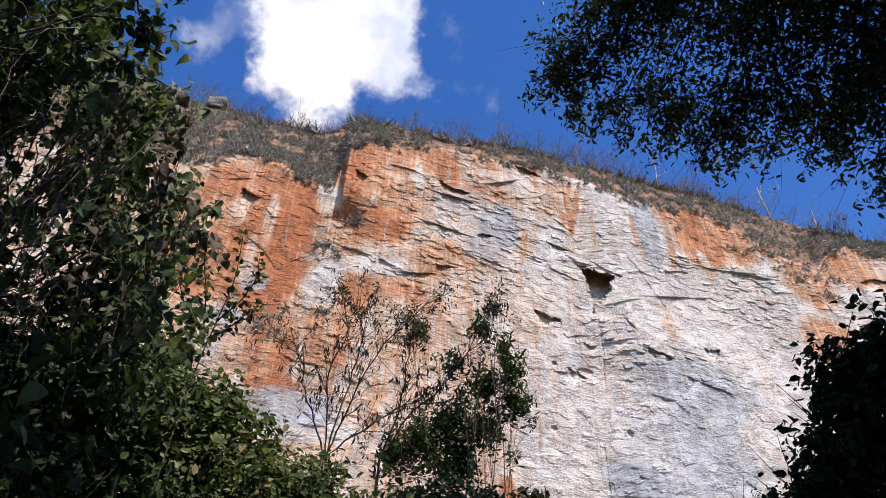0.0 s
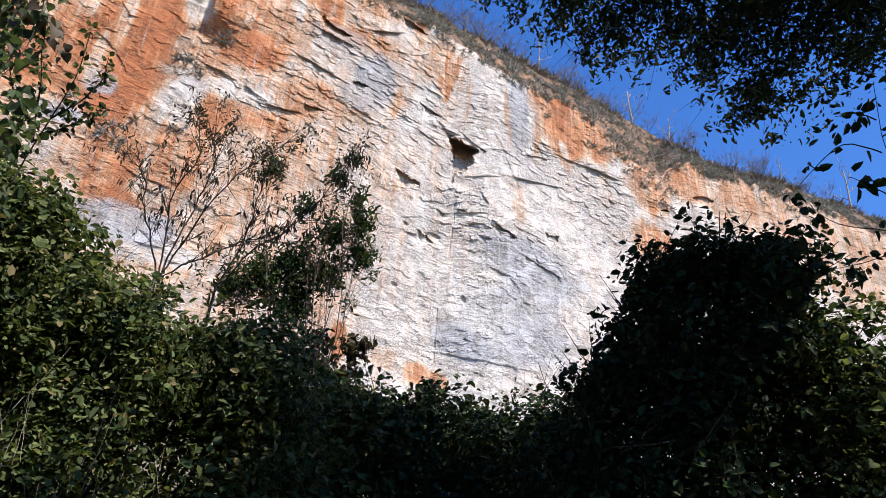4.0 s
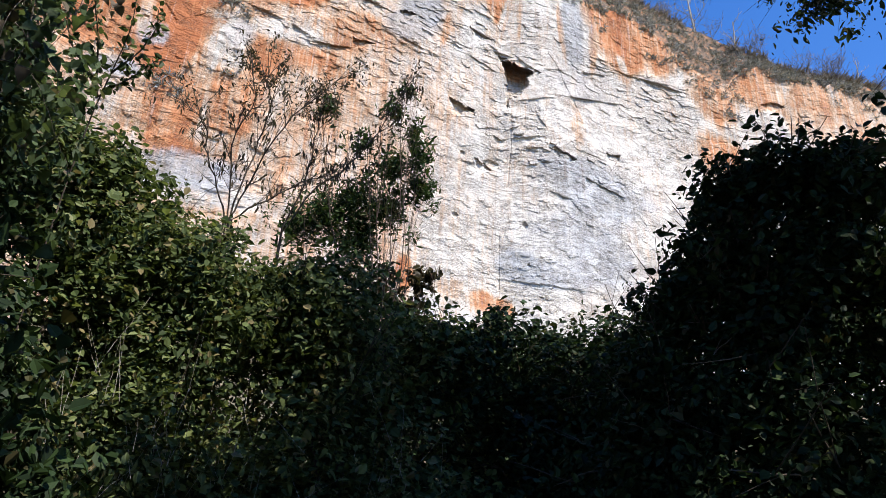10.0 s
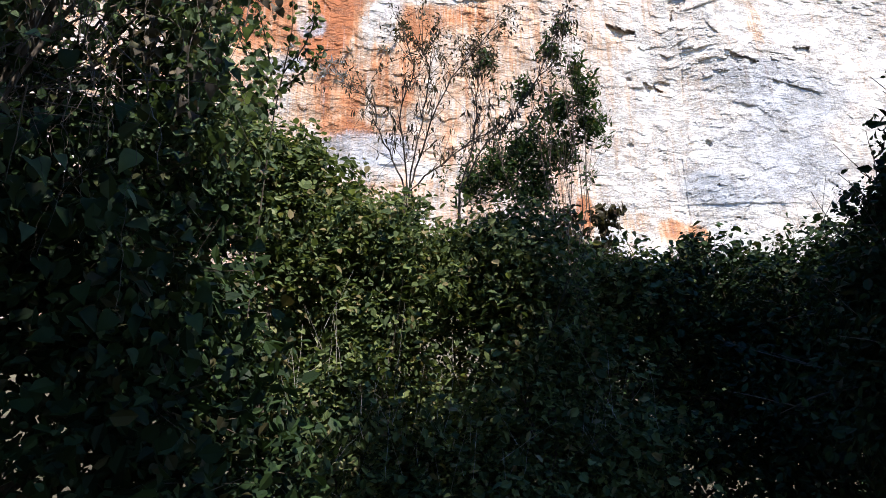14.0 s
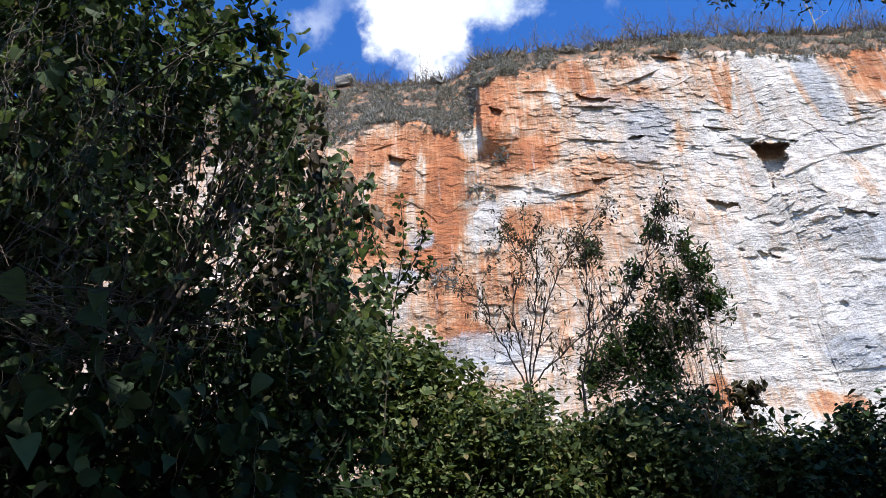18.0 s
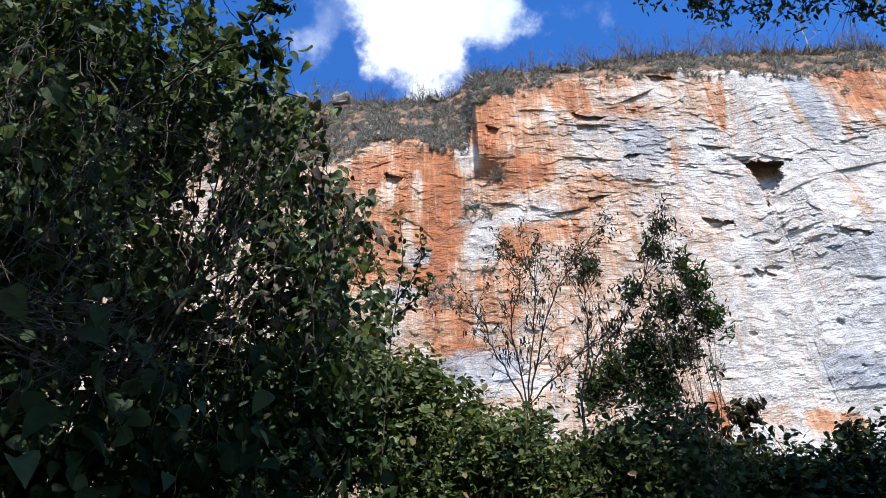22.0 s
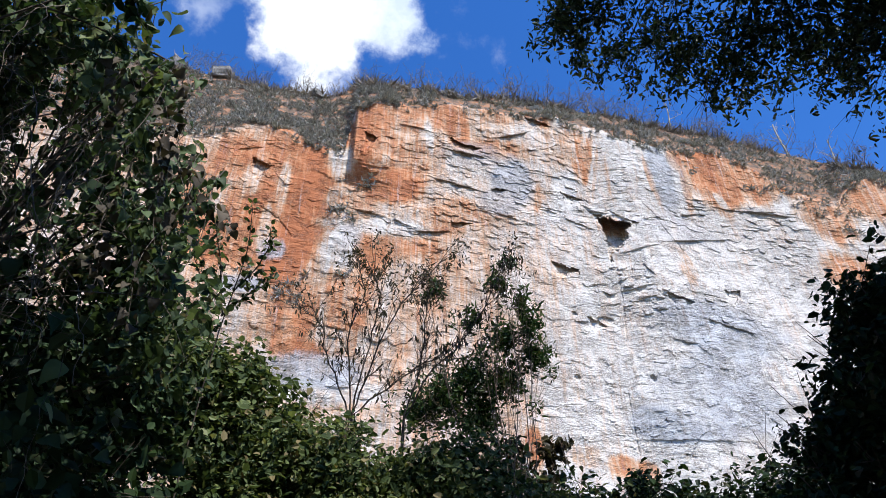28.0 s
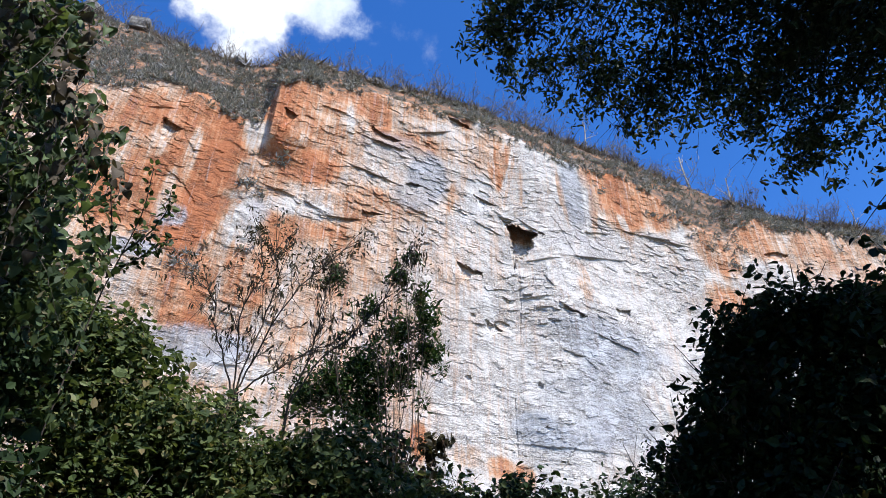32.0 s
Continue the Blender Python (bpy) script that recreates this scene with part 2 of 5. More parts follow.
LEAF_HEDGE = material("hedge_leaf", leaf_shader((0.026, 0.042, 0.016), (0.070, 0.099, 0.036), (0.175, 0.21, 0.08), (0.22, 0.18, 0.09), 0.38, 0.5))
LEAF_VINE = material("vine_leaf", leaf_shader((0.030, 0.048, 0.024), (0.066, 0.100, 0.048), (0.135, 0.185, 0.085), (0.15, 0.12, 0.085), 0.35, 0.55))
# near-black leaf copy, with deep shade put into the colour
LEAF_SHADE_DARK = material("shade_dark_leaf", leaf_shader((0.010, 0.019, 0.009), (0.019, 0.036, 0.014), (0.036, 0.062, 0.02), (0.05, 0.045, 0.02), 0.25, 0.55))
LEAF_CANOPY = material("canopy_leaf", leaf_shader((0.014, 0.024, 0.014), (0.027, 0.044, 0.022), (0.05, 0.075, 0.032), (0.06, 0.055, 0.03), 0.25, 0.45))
LEAF_MIXED = material("shade_leaf", leaf_shader((0.016, 0.032, 0.012), (0.034, 0.066, 0.022), (0.07, 0.115, 0.034), (0.10, 0.09, 0.04), 0.3, 0.5))
LEAF_BRONZE = material("bronze_leaf", leaf_shader((0.03, 0.028, 0.018), (0.05, 0.042, 0.026), (0.08, 0.07, 0.035), (0.10, 0.06, 0.04)))
LEAF_AGAVE = material("agave_leaf", leaf_shader((0.15, 0.143, 0.135), (0.30, 0.29, 0.275), (0.50, 0.485, 0.46), (0.42, 0.34, 0.27), 0.1, 0.75))
LEAF_WITHERED = material("withered_leaf", leaf_shader((0.035, 0.030, 0.022), (0.075, 0.062, 0.045), (0.13, 0.105, 0.08), (0.08, 0.11, 0.04), 0.25, 0.7))
LEAF_DRY = material("dry_leaf", leaf_shader((0.14, 0.11, 0.08), (0.24, 0.19, 0.15), (0.34, 0.28, 0.22), (0.40, 0.34, 0.27), 0.2, 0.8))


def bark_shader(a, b):
    def build(nt):
        v = stretched(nt, (1, 1, 0.25))
        return principled(nt, ramp(nt, tex(nt, 25, 6, 0.6, v), (0.35, a), (0.65, b)), 0.9, tex(nt, 40, 5, 0.6, v), 0.5, 0.01)
    return build


BARK = material("bark", bark_shader((0.045, 0.035, 0.028), (0.12, 0.095, 0.075)))
BARK_VINE = material("dead_vine", bark_shader((0.05, 0.041, 0.034), (0.165, 0.138, 0.115)))
BARK_GREY = material("grey_twig", bark_shader((0.13, 0.11, 0.10), (0.25, 0.215, 0.20)))
BARK_PALE = material("bleached_wood", bark_shader((0.22, 0.19, 0.16), (0.42, 0.38, 0.33)))


def soil_shader(nt):
    v = stretched(nt, (1, 1, 1))
    col = ramp(nt, tex(nt, 1.5, 8, 0.65, v), (0.35, (0.045, 0.036, 0.024)), (0.55, (0.085, 0.07, 0.045)), (0.7, (0.06, 0.07, 0.03)))
    # drier earth further up the slope
    # paler soil further up the slope, added to bounce light onto the cliff
    sep = nt.nodes.new("ShaderNodeSeparateXYZ")
    nt.links.new(v, sep.inputs[0])
    far = maths(nt, "ADD", maths(nt, "MULTIPLY", sep.outputs[1], 0.025), tex(nt, 0.3, 6, 0.6, v))
    bounce_soil = ramp(nt, tex(nt, 3, 8, 0.7, v), (0.35, (0.09, 0.08, 0.055)), (0.65, (0.17, 0.15, 0.10)))
    col = blend(nt, ramp(nt, maths(nt, "MULTIPLY", far, 0.5), (0.58, grey(0)), (0.75, grey(0.85))), col, bounce_soil)
    return principled(nt, col, 0.95, tex(nt, 8, 8, 0.7, v), 0.8, 0.1)


SOIL = material("leaf_litter_soil", soil_shader)


# ---------------------------------------------------------------- mesh helpers
def mesh_ob(name, verts, faces, mat, parent=None, smooth=False):
    me = bpy.data.meshes.new(name)
    verts, faces = np.asarray(verts, np.float32), np.asarray(faces, np.int32)
    k = faces.shape[1]
    me.vertices.add(len(verts))
    me.vertices.foreach_set("co", verts.ravel())
    me.loops.add(faces.size)
    me.loops.foreach_set("vertex_index", faces.ravel())
    me.polygons.add(len(faces))
    me.polygons.foreach_set("loop_start", np.arange(0, faces.size, k, dtype=np.int32))
    me.polygons.foreach_set("use_smooth", np.full(len(faces), smooth))
    me.update(calc_edges=True)
    me.materials.append(mat)
    ob = new(name, me)
    if parent is not None:
        ob.parent = parent
    return ob


TABLE = np.random.RandomState(5).rand(256, 256)


def vnoise(u, v):
    iu, iv = np.floor(u).astype(int), np.floor(v).astype(int)
    fu, fv = u - iu, v - iv
    fu, fv = fu * fu * (3 - 2 * fu), fv * fv * (3 - 2 * fv)
    g = lambda a, b: TABLE[(iu + a) % 256, (iv + b) % 256]
    return (g(0, 0) * (1 - fu) + g(1, 0) * fu) * (1 - fv) + (g(0, 1) * (1 - fu) + g(1, 1) * fu) * fv


def fbm(u, v, octaves=5, rough=0.5):
    total, amp, norm = 0.0, 1.0, 0.0
    for k in range(octaves):
        total = total + amp * vnoise(u * 2**k + 17.3 * k, v * 2**k + 5.1 * k)
        norm, amp = norm + amp, amp * rough
    return total / norm - 0.5


def smooth(a, b, x):
    t = np.clip((x - a) / (b - a), 0, 1)
    return t * t * (3 - 2 * t)


# ---------------------------------------------------------------- terrain
def ground_height(x, y):
    rise = smooth(4, 60, y + 0.0 * x)
    return 19.0 * rise * (0.35 + 0.65 * rise) + 0.9 * fbm(x * 0.11, y * 0.11, 4) * smooth(3, 12, np.hypot(x, y)) - 0.02


def build_ground():
    a = np.concatenate([-np.geomspace(1500, 62, 14), np.linspace(-60, 60, 121), np.geomspace(62, 1500, 14)])
    X, Y = np.meshgrid(a, a, indexing="ij")
    Z = ground_height(X, np.minimum(Y, 90))
    n = len(a)
    i = np.arange(n * n).reshape(n, n)
    F = np.stack([i[:-1, :-1], i[1:, :-1], i[1:, 1:], i[:-1, 1:]], -1).reshape(-1, 4)
    g = mesh_ob("ground", np.stack([X, Y, Z], -1).reshape(-1, 3), F, SOIL, smooth=True)
    tagged(g, "dark leaf-litter soil rising towards the cliff foot", "ground", kind="structure")


build_ground()

# ---------------------------------------------------------------- cliff
FOOT_X = np.array([-160, -80, -30, -3, 18, 32, 47, 65, 96, 140, 220.0])
FOOT_Y = np.array([30, 40, 48, 51.5, 55, 59.8, 62, 62.5, 67, 78, 100.0])


def wall_y(x):
    return sum(np.interp(x + d, FOOT_X, FOOT_Y) for d in (-3, -1.5, 0, 1.5, 3)) / 5


def cells(u, v, seed):
    """The nearest of scattered points: two random numbers of its own and the way to it."""
    iu, iv = np.floor(u).astype(int), np.floor(v).astype(int)
    best = np.full(u.shape, 1e9)
    r1, r2, du, dv = (np.zeros(u.shape) for _ in range(4))
    for a in (-1, 0, 1):
        for b in (-1, 0, 1):
            cu, cv = iu + a, iv + b
            pu = cu + TABLE[(cu + seed) % 256, cv % 256]
            pv = cv + TABLE[(cu + seed + 91) % 256, (cv + 37) % 256]
            d = (u - pu) ** 2 + (v - pv) ** 2
            near = d < best
            best = np.where(near, d, best)
            r1 = np.where(near, TABLE[(cu + seed + 13) % 256, (cv + 71) % 256], r1)
            r2 = np.where(near, TABLE[(cu + seed + 57) % 256, (cv + 19) % 256], r2)
            du, dv = np.where(near, u - pu, du), np.where(near, v - pv, dv)
    return r1, r2, du, dv


def near_to(X, Z, x, z, rx, rz):
    """The places of a sorted wall grid within rx and rz of (x, z)."""
    i0, i1 = np.searchsorted(X[:, 0], (x - rx, x + rx))
    w = np.nonzero(np.abs(Z[i0:i1] - z) < rz)
    return w[0] + i0, w[1]


def lip(D, X, Z, x, z, half, slope, depth, up):
    """A roof: above the line through (x, z) the rock stands proud by depth, and falls back over up metres."""
    w = near_to(X, Z, x, z, half, up + half * abs(slope) + 1.5)
    x1, z1 = X[w], Z[w]
    h = z1 - (z + slope * (x1 - x) + 0.35 * fbm(x1 * 0.6 + x, z1 * 0.0 + z, 5, 0.65))
    along = smooth(1.0, 0.3, np.abs(x1 - x) / half + 0.7 * fbm(x1 * 0.7, z1 * 0.5, 4))
    D[w] += 0.24 * depth * along * smooth(-0.06, 0.06, h) * np.clip(1 - h / (1.4 * up), 0, 1) ** 1.3


def hollow(D, X, Z, x, z, wx, wz, depth, lean=0.0):
    w = near_to(X, Z, x, z, 2.5 * wx + 1, 2.5 * wz + 1)
    x1, z1 = X[w], Z[w]
    u = (x1 - x - lean * (z1 - z)) / wx + 0.9 * fbm(x1 * 0.8, z1 * 0.8, 3)
    v = (z1 - z) / wz + 0.9 * fbm(x1 * 0.8 + 40, z1 * 0.8, 3)
    D[w] -= depth * smooth(1.0, 0.7, np.hypot(u, v))


def notch(D, X, Z, xl, zl, xr, zr, xa, za, depth):
    """A broken-out wedge: deep under the edge from (xl, zl) to (xr, zr), running out at its foot (xa, za)."""
    w = near_to(X, Z, (xl + xr) / 2, (zl + za) / 2, abs(xr - xl) + 1, abs(zl - za) + 1)
    size = 0.22 * abs(xr - xl) + 0.2
    x1 = X[w] + size * fbm(X[w] * 1.0, Z[w] * 1.0, 5, 0.65)
    z1 = Z[w] + size * 1.6 * fbm(X[w] * 0.9 + 60, Z[w] * 0.9, 5, 0.65)
    area = (zr - za) * (xl - xa) + (xa - xr) * (zl - za)
    a = ((zr - za) * (x1 - xa) + (xa - xr) * (z1 - za)) / area
    c = ((za - zl) * (x1 - xa) + (xl - xa) * (z1 - za)) / area
    up = a + c
    D[w] -= depth * (0.55 + 0.45 * np.clip(up, 0, 1)) * smooth(-0.03, 0.05, a) * smooth(-0.03, 0.05, c) * smooth(1.02, 0.99, up)


def over(A, X, Z, x, z, wx, wz, value, lean=0.0):
    """Lays a ragged patch of the given value over A."""
    wx, wz = wx * 1.1, wz * 1.1
    u, v = (X - x - lean * (Z - z)) / wx, (Z - z) / wz
    w = np.nonzero(np.maximum(np.abs(u), np.abs(v)) < 1.7)
    r = np.hypot(u[w], v[w]) + 0.55 * fbm(X[w] * 0.35 + x, Z[w] * 0.22 + z, 4, 0.6)
    A[w] += (value - A[w]) * smooth(1.15, 0.6, r)


def bed_of(X, Z):
    """The height within the layers: they dip along the wall, rise steeply beyond the open corner, then run level."""
    t = np.clip(X - 16.0, 0, 8)
    fall = -0.17 * np.minimum(X - 16.0, 0) + 0.40 * t - 0.02 * t * t + 0.02 * np.maximum(X - 24, 0)
    return Z - fall + 1.6 * fbm(X * 0.07, Z * 0.08, 3) + 0.5 * fbm(X * 0.3, Z * 0.3, 3)


def roughness(X, Z):
    """Where the face is broken into thin slabs (1) and where it is smooth (0)."""
    A = np.full(X.shape, 0.35)
    for s in (
        (4.3, 52.4, 8.2, 8.9, 0.9, 0), (-6, 48.8, 4.9, 2.3, 0.75, 0), (-17.1, 48.7, 7.4, 8.4, 0.25, 0), (18.2, 55.5, 6.1, 5.1, 0.6, 0), (18.8, 40.7, 5.3, 3.9, 1, 0), (26.2, 53.2, 4.4, 3.3, 0.7, 0), (12, 33.4, 4.9, 6.2, 0.3, 0), (11.3, 37.6, 3.7, 1.8, 0.5, 0), (-18, 37.9, 3.1, 2.5, 0.6, 0), (-9.1, 35, 3.9, 3.5, 0.5, 0), (31.7, 53.2, 9.1, 3.4, 0.9, 0), (35.9, 52, 6.7, 4.2, 0.9, 0), (25.1, 40.4, 8.1, 3.4, 0.9, 0),
    ):
        over(A, X, Z, *s)
    for s in (
        (26, 33.6, 7.1, 4.8, 0.4, 0), (51.4, 60.4, 4.4, 3.8, 0.15, 0),
    ):
        over(A, X, Z, *s)
    return np.clip(A + 0.5 * fbm(X * 0.15, Z * 0.15, 4), 0, 1)


def relief(X, Z, rough):
    """How far the face stands proud."""
    D = 1.6 * fbm(X * 0.055, Z * 0.06, 4) + 0.45 * fbm(X * 0.22, Z * 0.2, 5, 0.55)
    b = bed_of(X, Z)
    warp = fbm(X * 0.12, Z * 0.12, 4)
    # broken plates
    r1, r2, du, dv = cells(X * 0.14 + 0.8 * warp, b * 0.22, 3)
    D += 0.07 * (r1 - 0.5) + 0.22 * du * (r2 - 0.5)
    r1, r2, du, dv = cells(X * 0.42 + warp, b * 0.8, 40)
    D += (0.02 + 0.06 * rough) * (r1 - 0.5) + 0.10 * du * (r2 - 0.5)
    # thin slabs, each proud at its lower edge
    for pitch, proud, run, seed in ((0.42, 0.07, 0.30, 5), (1.1, 0.075, 0.7, 9), (2.4, 0.07, 1.2, 33)):
        k = (b + 0.35 * fbm(X * 0.8, Z * 0.8, 3)) * pitch
        layer = np.floor(k).astype(int)
        along = np.floor(X * run + 9.7 * TABLE[layer % 256, seed] + 1.3 * fbm(X * 0.35 + seed, Z * 0.8, 3)).astype(int)
        hard = TABLE[(layer * 7 + seed) % 256, along % 256]
        D += proud * (0.08 + 0.92 * rough) * smooth(0.45, 0.95, hard) * (1 - (k - layer)) ** 0.7
    # chips and small broken corners
    r1, r2, du, dv = cells(X * 1.1 + 0.6 * fbm(X, Z, 3), b * 2.0, 80)
    D += (0.02 + 0.10 * rough) * smooth(0.55, 1.0, r1) * (0.6 + r2 - 0.8 * dv)
    D += 0.06 * rough * fbm(X * 3.0, b * 7.0, 2)
    # upright ribs worn by water
    D += 0.7 * fbm(X * 0.28, Z * 0.04, 4) * smooth(20, -10, X) + 0.35 * fbm(X * 0.55, Z * 0.06, 3)
    # broken-out roofs
    for s in (
        (16, 49.9, 19.8, 50, 16.5, 44.5, 2.6), (10.3, 43.4, 13.3, 42.8, 11.1, 41.4, 0.7), (-19.1, 53.2, -17.1, 52.6, -18.3, 50.1, 0.6), (0.7, 47.5, 2.8, 47.1, 0.8, 46.1, 0.46), (5, 52.3, 6.6, 52.5, 5.5, 51, 0.46), (-8.2, 59, -6.9, 58.1, -8.2, 55.7, 0.6), (9.3, 64.7, 12.4, 63.6, 9.9, 62.6, 0.6), (0.6, 59.4, 4.3, 58.3, 1.2, 57.4, 0.6), (51.8, 57.4, 55.1, 57.6, 52.8, 55.9, 0.42), (22, 41.8, 23.8, 41.5, 22.2, 40.7, 0.42), (23.7, 41.5, 25, 41.3, 23.7, 40.5, 0.42), (28.7, 43.5, 30.8, 44, 29.4, 41.8, 0.46),
    ):
        notch(D, X, Z, *s)
    for s in (
        (13, 37.7, 15.1, 36.7, 13.7, 36, 0.37), (12.4, 53.1, 14.7, 52.4, 13.1, 51.7, 0.46), (19.8, 50.5, 20.6, 50.3, 19.8, 49.3, 0.37), (15.5, 50.7, 16.5, 50.4, 15.7, 49.6, 0.33),
    ):
        notch(D, X, Z, *s)
    # long lips
    for s in (
        (-7.2, 47.4, 3, -0.25, 0.9, 3), (-3.8, 46.4, 1.3, -0.43, 0.7, 3), (-1.1, 45.8, 2.2, 0.16, 1.3, 3), (-3.6, 60.6, 2, -0.12, 0.9, 2.5), (7.8, 61.2, 2.8, 0.44, 1.5, 3), (2.6, 57.3, 3.2, -0.13, 1.2, 2), (1.2, 52.6, 3.8, -0.25, 0.9, 2), (1.4, 55.1, 2.7, -0.26, 0.7, 1.5), (13.9, 48.9, 2.2, -0.38, 0.8, 2), (16, 50.8, 1.5, 0.03, 0.9, 2), (18.7, 50.8, 1.5, -0.31, 1, 2), (22.5, 51.7, 2.3, 0.4, 0.7, 2), (27.5, 53.6, 3.2, 0.35, 1, 2.5),
    ):
        lip(D, X, Z, *s)
    for s in (
        (28.6, 55.1, 2.2, 0.14, 1, 2), (26.4, 49.6, 2.5, 0.33, 1, 2), (20.2, 46.9, 3.5, 0.52, 0.8, 2), (18.9, 41.7, 2.5, 0.46, 0.9, 2), (20.7, 44.2, 0.7, -0.9, 1.2, 3), (19.5, 40.6, 1.8, 0.44, 0.7, 1.5), (6.4, 48.8, 1.9, -0.28, 0.9, 2.5), (6.6, 44.6, 1.4, 0.5, 0.8, 2), (-18, 61, 2.3, -0.34, 1, 2), (-19.6, 54.8, 1.5, 0.28, 0.7, 2), (-15.3, 50.2, 0.9, -0.05, 0.7, 1.5), (8.7, 48.2, 1.1, -0.35, 0.6, 1.5), (27.1, 49.8, 6.3, 0.31, 0.8, 2.5),
    ):
        lip(D, X, Z, *s)
    for s in (
        (34.9, 55.9, 6.4, 0.07, 0.9, 2.5), (38.3, 55.8, 2.9, -0.03, 1.1, 2.5), (29.1, 56.3, 3, 0.15, 0.8, 2), (23.3, 41.5, 2.5, 0.06, 0.9, 2), (28.7, 39.1, 4.6, -0.16, 1, 2.5), (22.9, 36.3, 2, 0.01, 0.6, 1.5), (13.7, 36.9, 1.4, -0, 0.8, 1.5), (21.5, 26.4, 9.7, 0.12, 0.6, 3), (27.2, 42.6, 2.2, 0.02, 0.8, 2),
    ):
        lip(D, X, Z, *s)
    hollow(D, X, Z, 11.42, 31.11, 0.4, 0.3, 0.25)
    hollow(D, X, Z, 14.83, 37.24, 0.9, 0.4, 0.25)
    hollow(D, X, Z, 11.96, 37.73, 0.3, 0.25, 0.25)
    hollow(D, X, Z, 18.5, 31.8, 0.35, 0.4, 0.25)
    # the long open corner under the great roof
    bend = np.array([(15.86, 29.79), (16.62, 34.84), (16.93, 37.97), (17.02, 41.14), (16.9, 45.4), (17.18, 49.09)])
    gx = np.interp(Z, bend[:, 1], bend[:, 0]) + 0.35 * fbm(Z * 0.5, Z * 0.0 + 3, 4, 0.6)
    below = smooth(bend[4, 1] + 0.5, bend[4, 1] - 1.0, Z)
    D -= 0.13 * smooth(0.16, 0.0, np.abs(X - gx)) * below * smooth(-0.2, 0.05, fbm(Z * 0.35, Z * 0 + 8, 3))
    wide = smooth(56, 38, Z)
    D += 1.1 * smooth(0.0, 8.0, gx - X) * smooth(30, 8, gx - X) * wide
    D += 1.6 * smooth(0.1, 6.0, X - gx) * smooth(26, 8, X - gx) * wide
    # the red buttress beside the scrubby slope
    D += 1.8 * smooth(-9.9, -9.2, X) * smooth(-3.0, -7.5, X) * smooth(50, 56, Z)
    # small lips and pockets all over
    rs = np.random.RandomState(3)
    for _ in range(1500):
        x, z = rs.uniform(-40, 72), rs.uniform(23, 64)
        tilt = -0.17 if x < 16 else 0.3 if x < 22 else 0.0
        half = 0.25 + 0.8 * rs.rand() ** 2
        if rs.rand() > 0.15 + 1.3 * rough[np.searchsorted(WALL_X, x), int(np.searchsorted(WALL_V, (z - 9.0) / 58.0)) - 1]:
            continue
        lip(D, X, Z, x, z, half, tilt + rs.normal() * 0.16, 0.08 + 0.40 * rs.rand() ** 2, rs.uniform(0.4, 1.6))
    for _ in range(30):
        hollow(D, X, Z, rs.uniform(-40, 72), rs.uniform(23, 60), rs.uniform(0.12, 0.3), rs.uniform(0.08, 0.2), rs.uniform(0.1, 0.3))
    return D


RIM_X = np.array([-60, -30, -24, -20, -16, -12.5, -11.2, -9.8, -6, -2, 2.5, 7, 13, 16.5, 20, 24, 28.5, 32.7, 36.8, 40.8, 44.9, 48.8, 52.7, 56.5, 62, 69, 100.0])
RIM_Z = np.array([66.5, 66.2, 65.6, 64.3, 64.0, 63.9, 64.6, 66.6, 67.0, 67.0, 66.3, 67.2, 67.2, 66.9, 66.9, 67.0, 67.6, 68.2, 67.6, 66.8, 66.3, 65.4, 64.7, 63.6, 63.6, 64.6, 66.0])
LOW_X = np.array([-60, -28, -24.6, -21.6, -20, -18, -16, -12.4, -10.2, -9.4, -7.1, -4.1, 0.4, 6.4, 12.6, 17, 20, 24, 28, 32.3, 36.2, 39.6, 43, 46.9, 50, 52.4, 56, 60, 65, 100.0])
LOW_Z = np.array([56.0, 56.5, 56.4, 57.4, 59.2, 58.4, 57.6, 55.9, 56.2, 62.8, 65.0, 63.8, 64.8, 64.6, 65.0, 63.6, 63.8, 63.7, 64.0, 65.2, 64.3, 61.4, 59.1, 58.8, 62.1, 63.4, 62.2, 62.2, 62.9, 64.0])


def rim(x):
    """The cliff edge's height where the camera's rays to it cross the wall."""
    return np.interp(x, RIM_X, RIM_Z) + 0.7 * fbm(x * 0.3, x * 0 + 7, 4, 0.6)


def shoulder(x):
    """Where the upright face ends and the scrubby slope under the edge begins."""
    return np.interp(x, LOW_X, LOW_Z) + 0.9 * fbm(x * 0.6, x * 0 + 3, 4)


# the camera's eye, from which the face is shaped
VIEWPOINT = np.array([0.0, 0.0, 1.6])


def moved_on_ray(X, Z, D):
    """Wall places (X, Z), moved along the camera's rays by D to keep their place in view."""
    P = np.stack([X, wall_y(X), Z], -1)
    way = P - VIEWPOINT
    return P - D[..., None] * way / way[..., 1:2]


WALL_X = np.concatenate([np.linspace(-160, -62, 40), np.arange(-61, -30, 0.45), np.arange(-30, 40, 0.12), np.arange(40, 72, 0.17), np.arange(72, 100, 0.5), np.linspace(101, 220, 40)])
WALL_V = np.concatenate([np.linspace(0, 0.24, 14)[:-1], np.linspace(0.24, 1, 345)])


